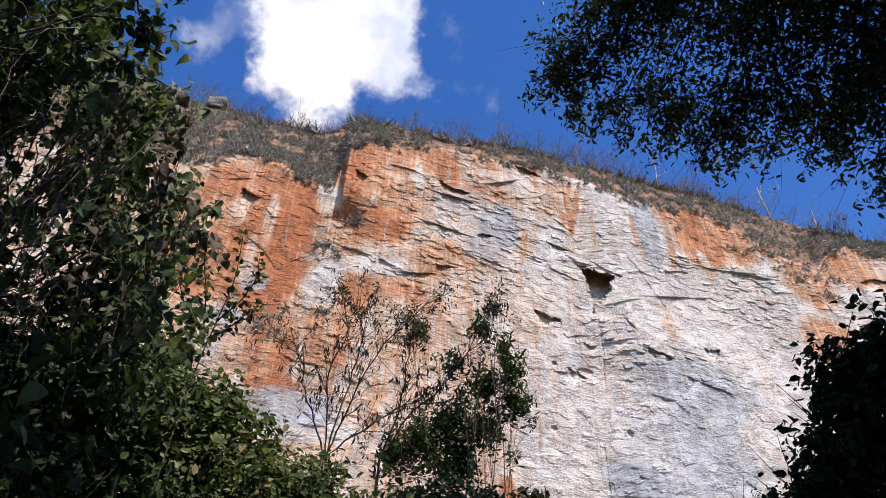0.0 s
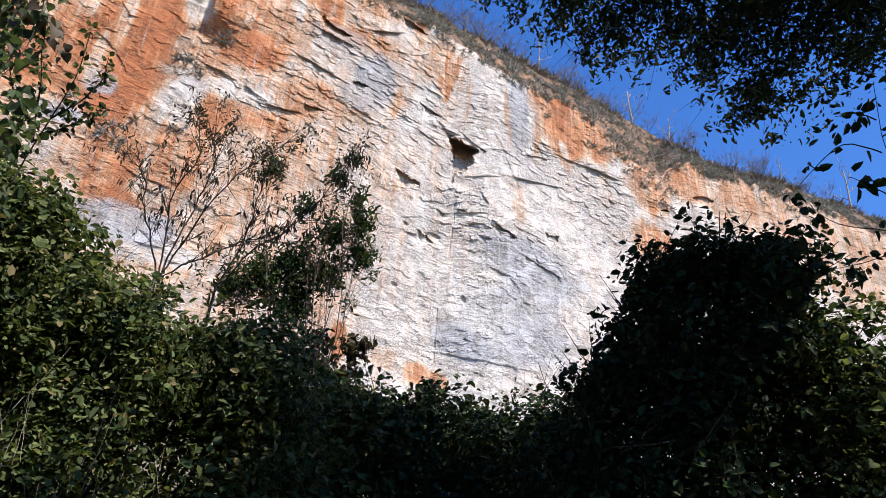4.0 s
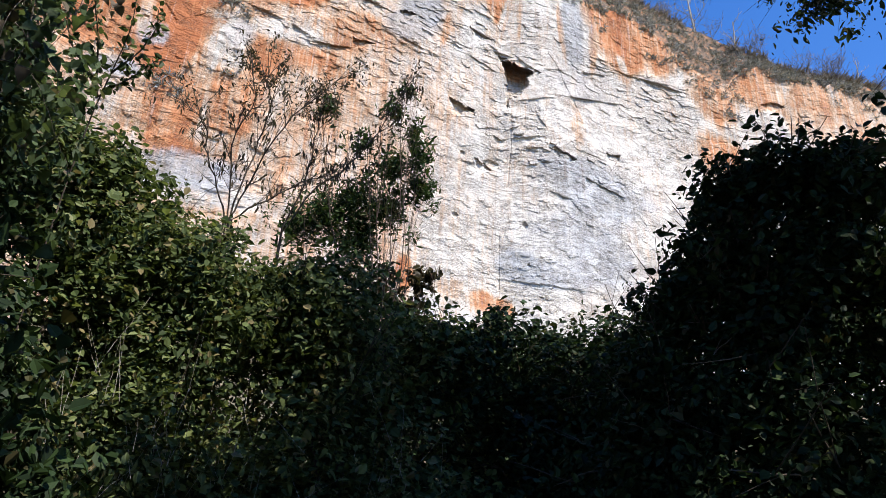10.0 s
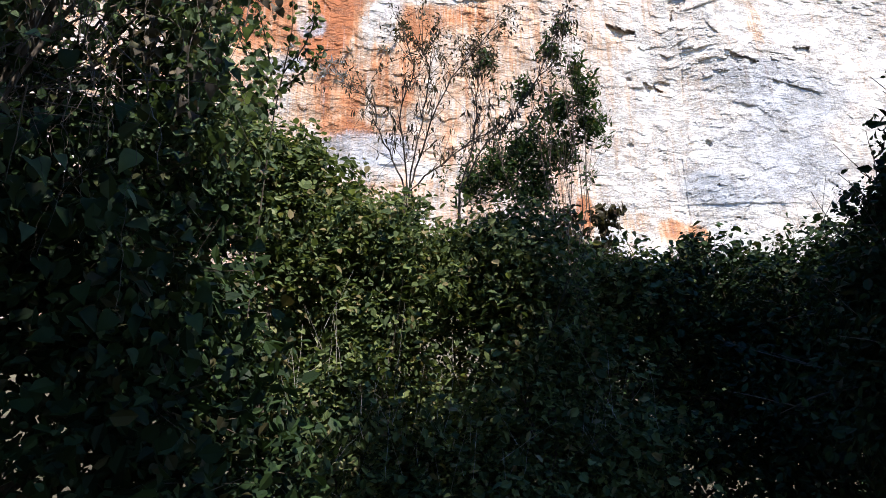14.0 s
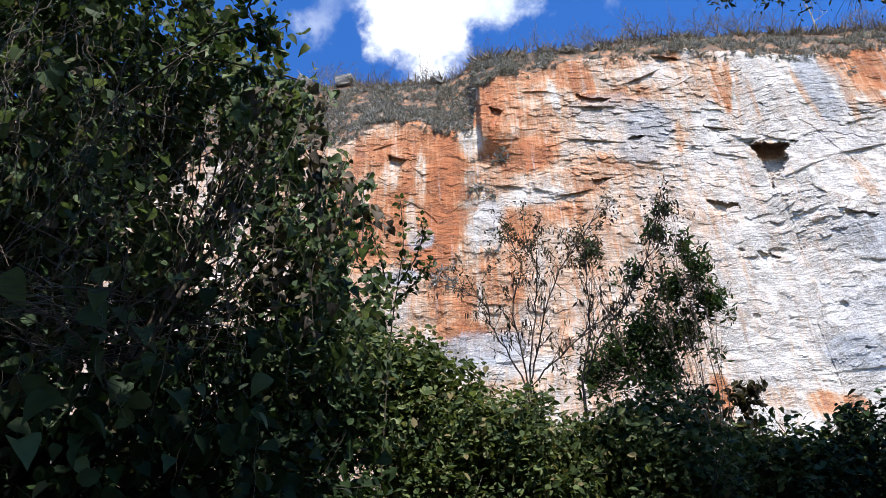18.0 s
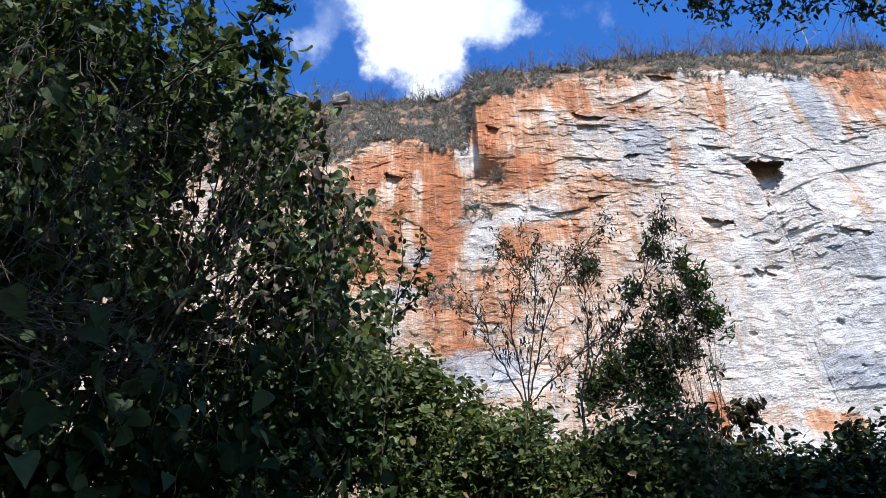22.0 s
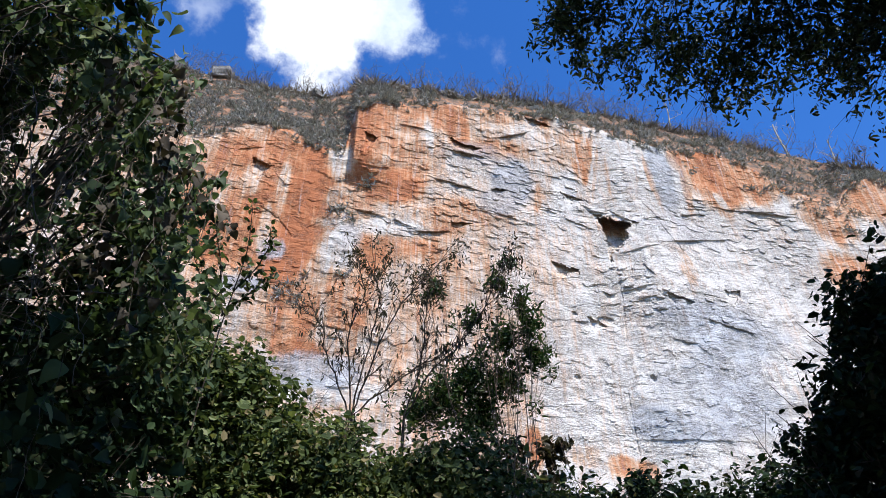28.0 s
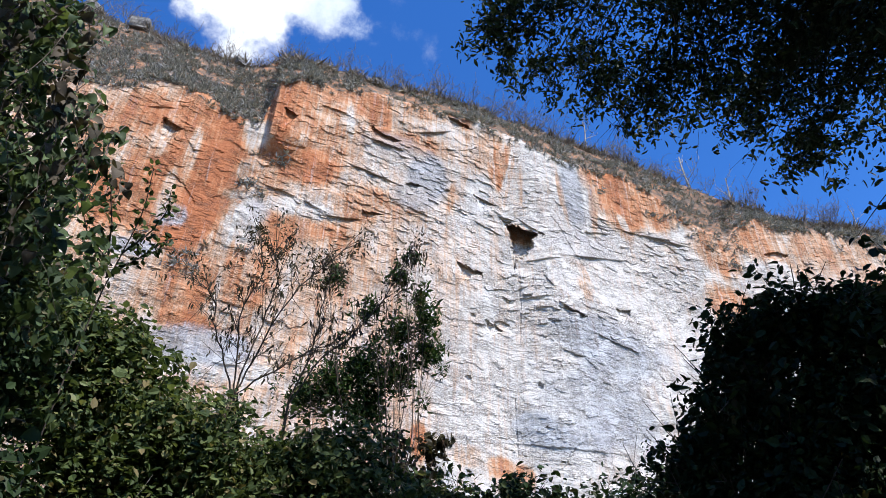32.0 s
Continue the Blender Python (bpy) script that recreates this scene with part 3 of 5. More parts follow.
def build_cliff():
    X = np.repeat(WALL_X[:, None], len(WALL_V), 1)
    Z = 9.0 + (rim(WALL_X)[:, None] - 9.0) * WALL_V[None]
    rough = roughness(X, Z)
    D = relief(X, Z, rough) - 0.75 * np.maximum(Z - shoulder(X), 0)
    face = moved_on_ray(X, Z, D)
    # the plateau behind the edge
    back = np.array([0.5, 1.2, 2.4, 4.5, 8, 14, 30, 80, 300, 1400.0])
    lift = np.array([0.2, 0.35, 0.5, 0.6, 0.6, 0.5, 0, -2, -12, -40])
    top = face[:, -1:]
    Zb = lift + 0.5 * fbm(X[:, -1:] * 0.4 + back * 0, back * 0.4 + X[:, -1:] * 0, 4) * (back < 60)
    V = np.concatenate([face, np.stack([top[..., 0] + 0 * back, top[..., 1] + back, top[..., 2] + Zb], -1)], 1)
    n, m = V.shape[:2]
    i = np.arange(n * m).reshape(n, m)
    F = np.stack([i[:-1, :-1], i[1:, :-1], i[1:, 1:], i[:-1, 1:]], -1).reshape(-1, 4)
    ob = mesh_ob("cliff", V.reshape(-1, 3), F, ROCK)
    iron, slate = 0.14 + 0.22 * smooth(10, 4, X), np.zeros(X.shape)
    paint(iron, slate, X, Z)
    over(iron, X, Z, -9.1, 28.1, 5.4, 1.2, 0.12, 0)
    iron += 0.075 * smooth(10, 4, X)
    earth = smooth(-0.5, 0.7, Z - shoulder(X) + 1.6 * fbm(X * 0.5, Z * 0.5, 4))
    over(iron, X, Z, 78.0, 58.0, 22.0, 12.0, 0.50)
    over(iron, X, Z, 60.0, 61.0, 9.0, 3.5, 0.55)
    # under the great roof: brown rock, with its warm bounce light put in
    over(iron, X, Z, 17.2, 49.0, 1.6, 1.6, 0.5)
    over(earth, X, Z, -11.0, 47.0, 1.1, 5.5, 0.50, 0.10)
    pad = lambda A, v: np.concatenate([A, np.full((n, len(back)), v)], 1)
    for key, arr in (("iron", pad(iron, 0.3)), ("slate", pad(slate, 0.0)), ("earth", pad(earth, 1.0)), ("rough", pad(rough, 0.3)), ("bed", pad(bed_of(X, Z), 60.0))):
        at = ob.data.attributes.new(key, "FLOAT", "POINT")
        at.data.foreach_set("value", arr.astype(np.float32).ravel())
    tagged(ob, "tall limestone cliff, white and grey with rust-orange stained bands", "cliff", kind="structure")
    return D


def on_face(x, z):
    """Places on the built face."""
    x, z = np.asarray(x, float), np.asarray(z, float)
    i = np.clip(np.searchsorted(WALL_X, x), 1, len(WALL_X) - 1)
    j = np.clip(np.searchsorted(WALL_V, (z - 9.0) / (rim(x) - 9.0)), 0, len(WALL_V) - 1)
    return moved_on_ray(x, z, (FACE_OUT[i - 1, j] + FACE_OUT[i, j]) / 2)


def paint(iron, slate, X, Z):
    """Where iron has stained the limestone and where grey lichen covers it: place, reach, value, lean."""
    for s in (
        (-12.8, 44.4, 23.2, 23.9, 0.4, 0), (4.7, 54.8, 6.7, 11.8, 0.34, 0), (-16.9, 49.1, 7.1, 9.6, 0.8, 0), (-21.5, 45, 3.3, 5.7, 0.66, 0), (-18.7, 43.2, 3.8, 3.1, 0.8, 0), (-13, 47.6, 2, 9.6, 1, 0.07), (-14.3, 40.3, 1.9, 2.3, 1, -0.04), (-13, 34.9, 2.4, 4.1, 0.72, 0), (-12.1, 31.7, 2.4, 1, 0.85, 0), (-15.7, 50, 0.6, 4.3, 0.42, 0), (-18.8, 50.5, 1.2, 2.4, 0.46, 0), (-21.7, 47.6, 0.8, 3, 0.45, 0), (-16.6, 45, 0.5, 3.6, 0.45, 0),
    ):
        over(iron, X, Z, *s)
    for s in (
        (-10.4, 54.8, 1.5, 3.4, 0.22, 0), (-10.5, 58.7, 1.5, 2.7, 0.85, 0), (-8, 58.2, 1.6, 5.3, 0.92, 0), (-6.8, 61.1, 1.2, 8.4, 0.86, 0), (-3.7, 55.7, 4, 5.1, 0.56, 0), (-6, 51.6, 3.7, 2.7, 0.84, 0), (-9.3, 49, 2.2, 1.9, 0.45, 0), (-5.7, 45.7, 5.9, 1, 0.2, 0), (-4.5, 42.4, 5.9, 2.3, 0.7, 0), (-9.6, 42.6, 1.8, 4.1, 0.2, 0), (-8.9, 38, 3.1, 2.5, 0.62, 0), (-6.1, 33.5, 3.8, 3.4, 0.42, 0), (-8.6, 35, 1.9, 1.2, 0.66, 0),
    ):
        over(iron, X, Z, *s)
    for s in (
        (0.4, 47.9, 2.4, 3, 0.6, 0), (1.7, 49.6, 1.6, 1.4, 0.66, 0), (4.4, 47.9, 2.6, 1.6, 0.45, 0), (6.3, 40.6, 1.5, 4.6, 0.28, 0), (-2.3, 39.7, 3, 3.2, 0.45, 0), (-2.9, 63.2, 6.1, 3.5, 0.68, 0), (7, 64.4, 3.6, 1.8, 0.55, 0), (5.9, 58.5, 3.5, 1.6, 0.6, 0), (11.5, 64.4, 1.3, 2, 0.75, 0), (1.7, 61, 1.3, 3.7, 0.76, 0), (3.5, 54.2, 3.4, 3.3, 0.25, 0), (14.4, 60.4, 2.5, 4.3, 0.54, 0), (12.1, 59.3, 1, 4.2, 0.5, 0),
    ):
        over(iron, X, Z, *s)
    for s in (
        (-1.5, 59.6, 0.5, 3.4, 0.2, -0.09), (15.1, 58.8, 0.5, 4.2, 0.82, 0.16), (15.9, 58.3, 0.6, 4.1, 0.82, 0.21), (16.7, 57.1, 0.3, 4.7, 0.45, 0.19), (23.4, 57.8, 0.5, 4, 0.62, -0.11), (18.1, 57, 0.3, 3.9, 0.4, 0.08), (11.4, 56.4, 0.5, 7.1, 0.42, 0.2), (9.9, 52.1, 0.4, 2.7, 0.6, 0.14), (31.7, 61.1, 3.8, 5.9, 0.86, 0), (27.8, 62.6, 1.5, 2.3, 0.55, 0), (28, 57, 0.5, 4.2, 0.55, 0.19), (25.2, 53.3, 0.4, 3.3, 0.38, 0.17), (25.3, 46.5, 0.6, 2, 0.36, -0.41),
    ):
        over(iron, X, Z, *s)
    for s in (
        (32.6, 62.6, 4.9, 6, 0.86, 0), (35.8, 60.6, 4.1, 3.4, 0.78, 0), (40.8, 61.5, 4.9, 2.7, 0.7, 0), (44.7, 56.3, 3.3, 4.5, 0.68, 0), (44.3, 47.8, 3.3, 3.5, 0.7, 0), (51.3, 60.1, 4.4, 4.6, 0.74, 0), (61.6, 59.7, 7.4, 4.8, 0.42, 0), (57.2, 56.3, 3.9, 3.3, 0.6, 0), (53.1, 54.6, 2, 1.6, 0.15, 0), (27.8, 58.8, 0.6, 3.8, 0.62, 0.08), (25, 44.9, 0.7, 1.7, 0.4, -0.23), (31.9, 56.8, 0.7, 1.6, 0.25, -0.31), (7.3, 24.8, 0.8, 1.7, 0.8, 0),
    ):
        over(iron, X, Z, *s)
    for s in (
        (14.4, 23.5, 1.7, 0.9, 0.62, 0), (16.1, 23.2, 1.3, 0.8, 0.66, 0), (19.5, 25.7, 4.9, 0.7, 0.05, 0), (11.3, 24, 1.9, 1, 0.4, 0),
    ):
        over(iron, X, Z, *s)
    for s in (
        (-10.8, 29.9, 5.6, 1.75, 0.72, 0), (-18, 37.9, 2.3, 1.1, 0.8, 0), (-15.7, 42.1, 1.3, 1.4, 0.6, 0), (7.3, 53.6, 2.4, 4.1, 0.85, 0), (5.9, 50.6, 2.4, 2, 0.6, 0), (2.9, 57.2, 4, 2.1, 0.45, 0), (-9, 44.2, 1.6, 1.4, 0.5, 0), (27.2, 38.4, 6.5, 4, 0.8, 0), (18.9, 27.3, 4.2, 1.9, 1, 0), (25.6, 31.2, 6.9, 4.6, 0.68, 0), (25.2, 50.7, 4.4, 2.4, 0.4, 0), (25.5, 58.5, 3.1, 4.6, 0.4, 0),
    ):
        over(slate, X, Z, *s)
    over(slate, X, Z, *(25, 58.6, 1.4, 6.3, 1, -0.02))


FACE_OUT = build_cliff()

# ---------------------------------------------------------------- plants
RNG = np.random.RandomState(11)


def frames_of(normals, spin):
    """Orthonormal frames with z along the normals."""
    n = normals / np.linalg.norm(normals, axis=1)[:, None]
    a = np.where(np.abs(n[:, 2:]) < 0.9, np.array([[0, 0, 1.0]]), np.array([[1.0, 0, 0]]))
    u = np.cross(a, n)
    u /= np.linalg.norm(u, axis=1)[:, None]
    w = np.cross(n, u)
    c, s = np.cos(spin)[:, None], np.sin(spin)[:, None]
    return u * c + w * s, w * c - u * s, n


# blades: outline (across, along), folded along the midrib; tip drooping
OVATE = np.array([(0, 0), (0.3, 0.27), (0.27, 0.66), (0, 1.0), (-0.27, 0.66), (-0.3, 0.27)])
HEART = np.array([(0, 0.06), (0.36, 0.04), (0.48, 0.36), (0.34, 0.72), (0, 1.0), (-0.34, 0.72), (-0.48, 0.36), (-0.36, 0.04)])
LANCE = np.array([(0, 0), (0.12, 0.22), (0.12, 0.6), (0, 1.0), (-0.12, 0.6), (-0.12, 0.22)])
SPIKE = np.array([(0, 0), (0.13, 0.4), (0, 1.0), (-0.13, 0.4)])
ELLIPTIC = np.array([(0, 0), (0.19, 0.3), (0.17, 0.68), (0, 1.0), (-0.17, 0.68), (-0.19, 0.3)])
LEAFLET = np.array([(0, 0), (0.16, 0.25), (0.15, 0.68), (0, 1.0), (-0.15, 0.68), (-0.16, 0.25)])


def fan(shape, n):
    """Faces of n blades, each a fan from its foot."""
    k = len(shape)
    f = np.array([(0, a, a + 1) for a in range(1, k - 1)])
    return (f[None] + k * np.arange(n)[:, None, None]).reshape(-1, 3)


def leaf_mesh(name, places, normals, sizes, mat, parent=None, shape=OVATE, spin=None, fold=0.25, droop=0.2):
    n = len(places)
    spin = RNG.rand(n) * 2 * np.pi if spin is None else spin
    U, W, Nn = frames_of(normals, spin)
    curl = fold * (0.4 + 1.2 * RNG.rand(n))
    across, along = shape[:, 0], shape[:, 1]
    h = np.abs(across)[None] * curl[:, None] - (droop * (0.3 + 1.4 * RNG.rand(n)))[:, None] * along[None] ** 2
    wide = 0.8 + 0.4 * RNG.rand(n)
    V = places[:, None] + sizes[:, None, None] * (U[:, None] * (across[None] * wide[:, None])[..., None] + W[:, None] * along[None, :, None] + Nn[:, None] * h[..., None])
    F = fan(shape, n)
    return mesh_ob(name, V.reshape(-1, 3), F, mat, parent)


def near_leaves(name, places, normals, sizes, mat, parent=None, tall=None):
    """Leaves seen close by: a curved blade of five rows with a folded midrib and a drawn-out tip."""
    n = len(places)
    U, W, Nn = frames_of(normals, np.pi + RNG.normal(size=n) * 0.7)
    rows = np.array([(0.0, 0.02), (0.05, 0.36), (0.22, 0.47), (0.45, 0.43), (0.68, 0.27), (0.86, 0.10), (1.0, 0.004)])
    curl, bend, wave = 0.15 + 0.5 * RNG.rand(n), 0.1 + 0.6 * RNG.rand(n), RNG.normal(size=(n, 7)) * 0.03
    V = []
    for side in (-1, 0, 1):
        across = side * rows[:, 1][None] * (0.7 + 0.4 * RNG.rand(n))[:, None]
        h = np.abs(across) * curl[:, None] - bend[:, None] * rows[:, 0][None] ** 2 + side * side * wave
        V.append(places[:, None] + sizes[:, None, None] * (U[:, None] * across[..., None] + W[:, None] * rows[None, :, 0, None] + Nn[:, None] * h[..., None]))
    V = np.concatenate(V, 1)
    k = np.arange(6)
    F = np.concatenate([np.stack([k, k + 1, k + 8, k + 7], -1), np.stack([k + 7, k + 8, k + 15, k + 14], -1)])
    F = (F[None] + 21 * np.arange(n)[:, None, None]).reshape(-1, 4)
    return mesh_ob(name, V.reshape(-1, 3), F, mat, parent, smooth=True)


def blade_mesh(name, places, ways, sizes, mat, parent=None, shape=LANCE, width=1.0, droop=0.15):
    """Blades that grow from places along ways."""
    n = len(places)
    W = ways / np.linalg.norm(ways, axis=1)[:, None]
    U = np.cross(W, RNG.normal(size=(n, 3)))
    U /= np.linalg.norm(U, axis=1)[:, None]
    Nn = np.cross(U, W)
    Nn *= np.where(Nn[:, 2:] < 0, -1, 1)
    across, along = shape[:, 0] * width, shape[:, 1]
    h = np.abs(across)[None] * 0.3 - (droop * (0.3 + 1.4 * RNG.rand(n)))[:, None] * along[None] ** 2
    V = places[:, None] + sizes[:, None, None] * (U[:, None] * across[None, :, None] + W[:, None] * along[None, :, None] + Nn[:, None] * h[..., None])
    F = fan(shape, n)
    return mesh_ob(name, V.reshape(-1, 3), F, mat, parent)


def thinned(P, O, holes):
    """Takes leaves out of gaps that follow the camera's lines of sight (x, y, z, half widths, share)."""
    keep = np.ones(len(P), bool)
    for x, y, z, wx, wy, wz, share in holes:
        dy = (P[:, 1] - y) / wy
        k = 1 + 0.45 * dy
        d = np.hypot((P[:, 0] - x * k) / wx, (P[:, 2] - 1.6 - (z - 1.6) * k) / wz) + 0.5 * fbm(P[:, 0] * 6, P[:, 2] * 6, 3)
        keep &= ~((d < 1) & (np.abs(dy) < 1.3) & (RNG.rand(len(P)) < share))
    return P[keep], O[keep]


def in_clumps(clumps, count, shell=0.55, ragged=0.5, gaps=0.14):
    """Points in ellipsoids (x, y, z, rx, ry, rz), denser towards their skins, gathered in sprays; and outward directions."""
    c = np.array(clumps, float)
    vol = (c[:, 3] * c[:, 4] * c[:, 5]) ** 0.67
    per = np.maximum((count * vol / vol.sum()).astype(int), 20)
    P, O = [], []
    for row, k in zip(c, per):
        sprays = max(k // 14, 3)
        d = RNG.normal(size=(sprays, 3))
        d /= np.linalg.norm(d, axis=1)[:, None]
        r = (shell + (1 - shell) * RNG.rand(sprays)) * (1 + ragged * 0.4 * np.clip(RNG.normal(size=sprays), -2, 1.5))
        r = np.where(RNG.rand(sprays) < 0.25, RNG.rand(sprays), r)
        base = d * r[:, None]
        q3 = row[:3] + base * row[3:6]
        lush = fbm(q3[:, 0] * 2.2 + q3[:, 1] * 1.7, q3[:, 2] * 2.2, 3) + 0.12 * RNG.normal(size=sprays) > -gaps
        if lush.sum() > 3:
            base, d, sprays = base[lush], d[lush], int(lush.sum())
        pick = RNG.randint(sprays, size=k)
        off = RNG.normal(size=(k, 3)) * 0.13
        q = base[pick] + off
        P.append(row[:3] + q * row[3:6])
        O.append(d[pick])
    return np.concatenate(P), np.concatenate(O)


def foliage(name, clumps, count, size, mat, parent, shape=OVATE, up=0.6, shell=0.55, ragged=0.5, gaps=0.14, holes=()):
    P, O = thinned(*in_clumps(clumps, count, shell, ragged, gaps), holes)
    normals = 0.5 * O + up * np.array([0, 0, 1.0]) + 0.55 * RNG.normal(size=P.shape)
    sizes = size * np.exp(0.46 * RNG.normal(size=len(P))).clip(0.4, 1.9)
    return leaf_mesh(name, P, normals, sizes, mat, parent, shape)


def tube_mesh(name, paths, mat, parent=None, sides=6):
    """Tapered tubes along polylines: (points, radius at foot, radius at tip)."""
    V, F, base = [], [], 0
    ring = np.arange(sides) * 2 * np.pi / sides
    for pts, r0, r1 in paths:
        p = np.asarray(pts, float)
        t = np.gradient(p, axis=0)
        u, w, _ = frames_of(t + 1e-9, np.zeros(len(p)))
        r = np.linspace(r0, r1, len(p))[:, None, None]
        V.append((p[:, None] + r * (np.cos(ring)[None, :, None] * u[:, None] + np.sin(ring)[None, :, None] * w[:, None])).reshape(-1, 3))
        i = base + np.arange(len(p) * sides).reshape(len(p), sides)
        j = np.roll(i, -1, 1)
        F.append(np.stack([i[:-1], j[:-1], j[1:], i[1:]], -1).reshape(-1, 4))
        base += len(p) * sides
    return mesh_ob(name, np.concatenate(V), np.concatenate(F), mat, parent, smooth=True)


def limb(a, b, sag=0.0, wander=0.06, steps=8):
    a, b = np.asarray(a, float), np.asarray(b, float)
    t = np.linspace(0, 1, steps)[:, None]
    L = np.linalg.norm(b - a)
    p = a + (b - a) * t
    p[:, 2] += sag * L * 4 * (t * (1 - t))[:, 0]
    k = RNG.normal(size=(steps, 3)) * wander * L * (np.sin(np.pi * t) * 0.6)
    return p + np.cumsum(k, 0) * 0.25


def thing(name, place, label, category, group=""):
    e = new(name)
    e.empty_display_size = 0.2
    e.location = place
    tagged(e, label, category, group)
    return e


def settle(parent):
    """Keeps the parts of a thing where they were built."""
    for o in scene.objects:
        if o.parent == parent:
            o.matrix_parent_inverse = Matrix.Translation(parent.location).inverted()


def plant(name, foot, clumps, count, size, leaf, label, category, shape=OVATE, bark=BARK, trunk_r=0.05, up=0.6, shell=0.55, ragged=0.5, group="", twigs=6, fork_at=0.45, gaps=0.14, fork=None, holes=()):
    foot = (foot[0], foot[1], float(ground_height(np.array([foot[0]]), np.array([foot[1]]))[0]))
    e = thing(name, foot, label, category, group)
    c = np.array(clumps, float)
    fork = np.array(foot) + (c[:, :3].mean(0) - np.array(foot)) * fork_at if fork is None else np.array(fork)
    tube_mesh("trunk", [(limb((foot[0], foot[1], foot[2] - 0.1), fork, 0, 0.05), trunk_r, trunk_r * 0.7)], bark, e)
    for row in c:
        tip = row[:3] + RNG.normal(size=3) * row[3:6] * 0.15
        r = trunk_r * 0.45
        main = limb(fork, tip, 0.03, 0.08, 10)
        paths = [(main, r, r * 0.3)]
        for _ in range(twigs):
            d = RNG.normal(size=3)
            end = tip + d / np.linalg.norm(d) * row[3:6] * 1.0
            k = main[RNG.randint(6, 10)]
            mid = limb(k, end, 0.03, 0.1, 7)
            paths.append((mid, r * 0.28, r * 0.08))
            for _ in range(2):
                d = RNG.normal(size=3)
                paths.append((limb(mid[RNG.randint(2, 6)], end + d * row[3:6] * 0.35, 0.0, 0.1, 5), r * 0.13, r * 0.06))
        tube_mesh("branch", paths, bark, e, 5)
    foliage("crown", clumps, count, size, leaf, e, shape, up, shell, ragged, gaps, holes)
    settle(e)
    return e


# ---------------------------------------------------------------- the overhanging crown, and unseen crowns added to shade the clearing
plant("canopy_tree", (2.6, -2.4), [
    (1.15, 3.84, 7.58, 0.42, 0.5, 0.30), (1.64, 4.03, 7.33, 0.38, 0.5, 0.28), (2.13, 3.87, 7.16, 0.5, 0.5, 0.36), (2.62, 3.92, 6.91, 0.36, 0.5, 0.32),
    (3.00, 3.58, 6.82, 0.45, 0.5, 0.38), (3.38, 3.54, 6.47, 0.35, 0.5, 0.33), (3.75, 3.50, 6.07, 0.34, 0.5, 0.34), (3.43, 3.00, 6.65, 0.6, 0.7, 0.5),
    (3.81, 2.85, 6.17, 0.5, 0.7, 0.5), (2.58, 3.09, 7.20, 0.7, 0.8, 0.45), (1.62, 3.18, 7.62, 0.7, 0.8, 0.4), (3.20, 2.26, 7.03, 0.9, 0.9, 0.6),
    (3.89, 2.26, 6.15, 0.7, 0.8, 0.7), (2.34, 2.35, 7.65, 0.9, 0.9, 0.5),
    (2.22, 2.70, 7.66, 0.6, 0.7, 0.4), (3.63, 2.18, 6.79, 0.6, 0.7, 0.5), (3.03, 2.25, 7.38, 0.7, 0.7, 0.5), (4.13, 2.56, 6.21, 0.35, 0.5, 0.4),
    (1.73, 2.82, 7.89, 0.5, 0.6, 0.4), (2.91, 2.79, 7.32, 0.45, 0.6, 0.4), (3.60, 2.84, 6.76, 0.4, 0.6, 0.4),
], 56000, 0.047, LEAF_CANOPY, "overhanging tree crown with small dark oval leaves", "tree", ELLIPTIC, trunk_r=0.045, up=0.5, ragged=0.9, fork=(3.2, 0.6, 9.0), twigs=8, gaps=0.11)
# three crowns out of view, added where they block sun and sky
plant("canopy_tree", (6.0, -1.0), [
    (3.4, 0.7, 8.0, 1.4, 1.2, 0.8), (2.3, 0.65, 7.95, 1.35, 0.85, 0.55), (1.6, -2.7, 8.2, 1.1, 0.8, 0.5), (5.2, -2.6, 8.4, 2.4, 2.2, 1.0), (8.6, -2.2, 5.5, 1.6, 2.0, 2.2), (3.7, 0.35, 8.9, 1.1, 0.8, 0.6),
], 22000, 0.17, LEAF_SHADE_DARK, "unseen tree crown added to block sun and sky", "tree", OVATE, trunk_r=0.2, up=0.5)
plant("canopy_tree", (-0.5, -5.5), [
    (2.4, -4.6, 8.2, 2.0, 1.8, 0.9), (-1.8, -5.2, 8.0, 2.0, 1.6, 1.0), (-5.0, -3.8, 6.5, 2.0, 2.0, 1.6), (0.1, -2.4, 6.9, 1.4, 1.0, 0.5), (-2.0, -6.5, 5.5, 3.2, 1.6, 2.8), (2.5, -6.5, 5.0, 3.2, 1.6, 3.0), (0.3, -6.0, 2.0, 4.5, 1.4, 2.2),
], 17000, 0.18, LEAF_SHADE_DARK, "unseen tree crown added to block sun and sky", "tree", OVATE, trunk_r=0.22, up=0.5)
plant("canopy_tree", (-5.5, -1.5), [
    (-5.5, -0.5, 4.5, 1.8, 2.4, 2.6), (-6.0, 2.8, 4.5, 1.7, 2.0, 2.8), (-5.0, -3.0, 3.0, 2.0, 2.0, 2.6), (-4.6, 1.0, 1.5, 1.2, 2.2, 1.5),
], 14000, 0.17, LEAF_SHADE_DARK, "unseen tree crown added to block sun and sky", "tree", OVATE, trunk_r=0.18, up=0.5)

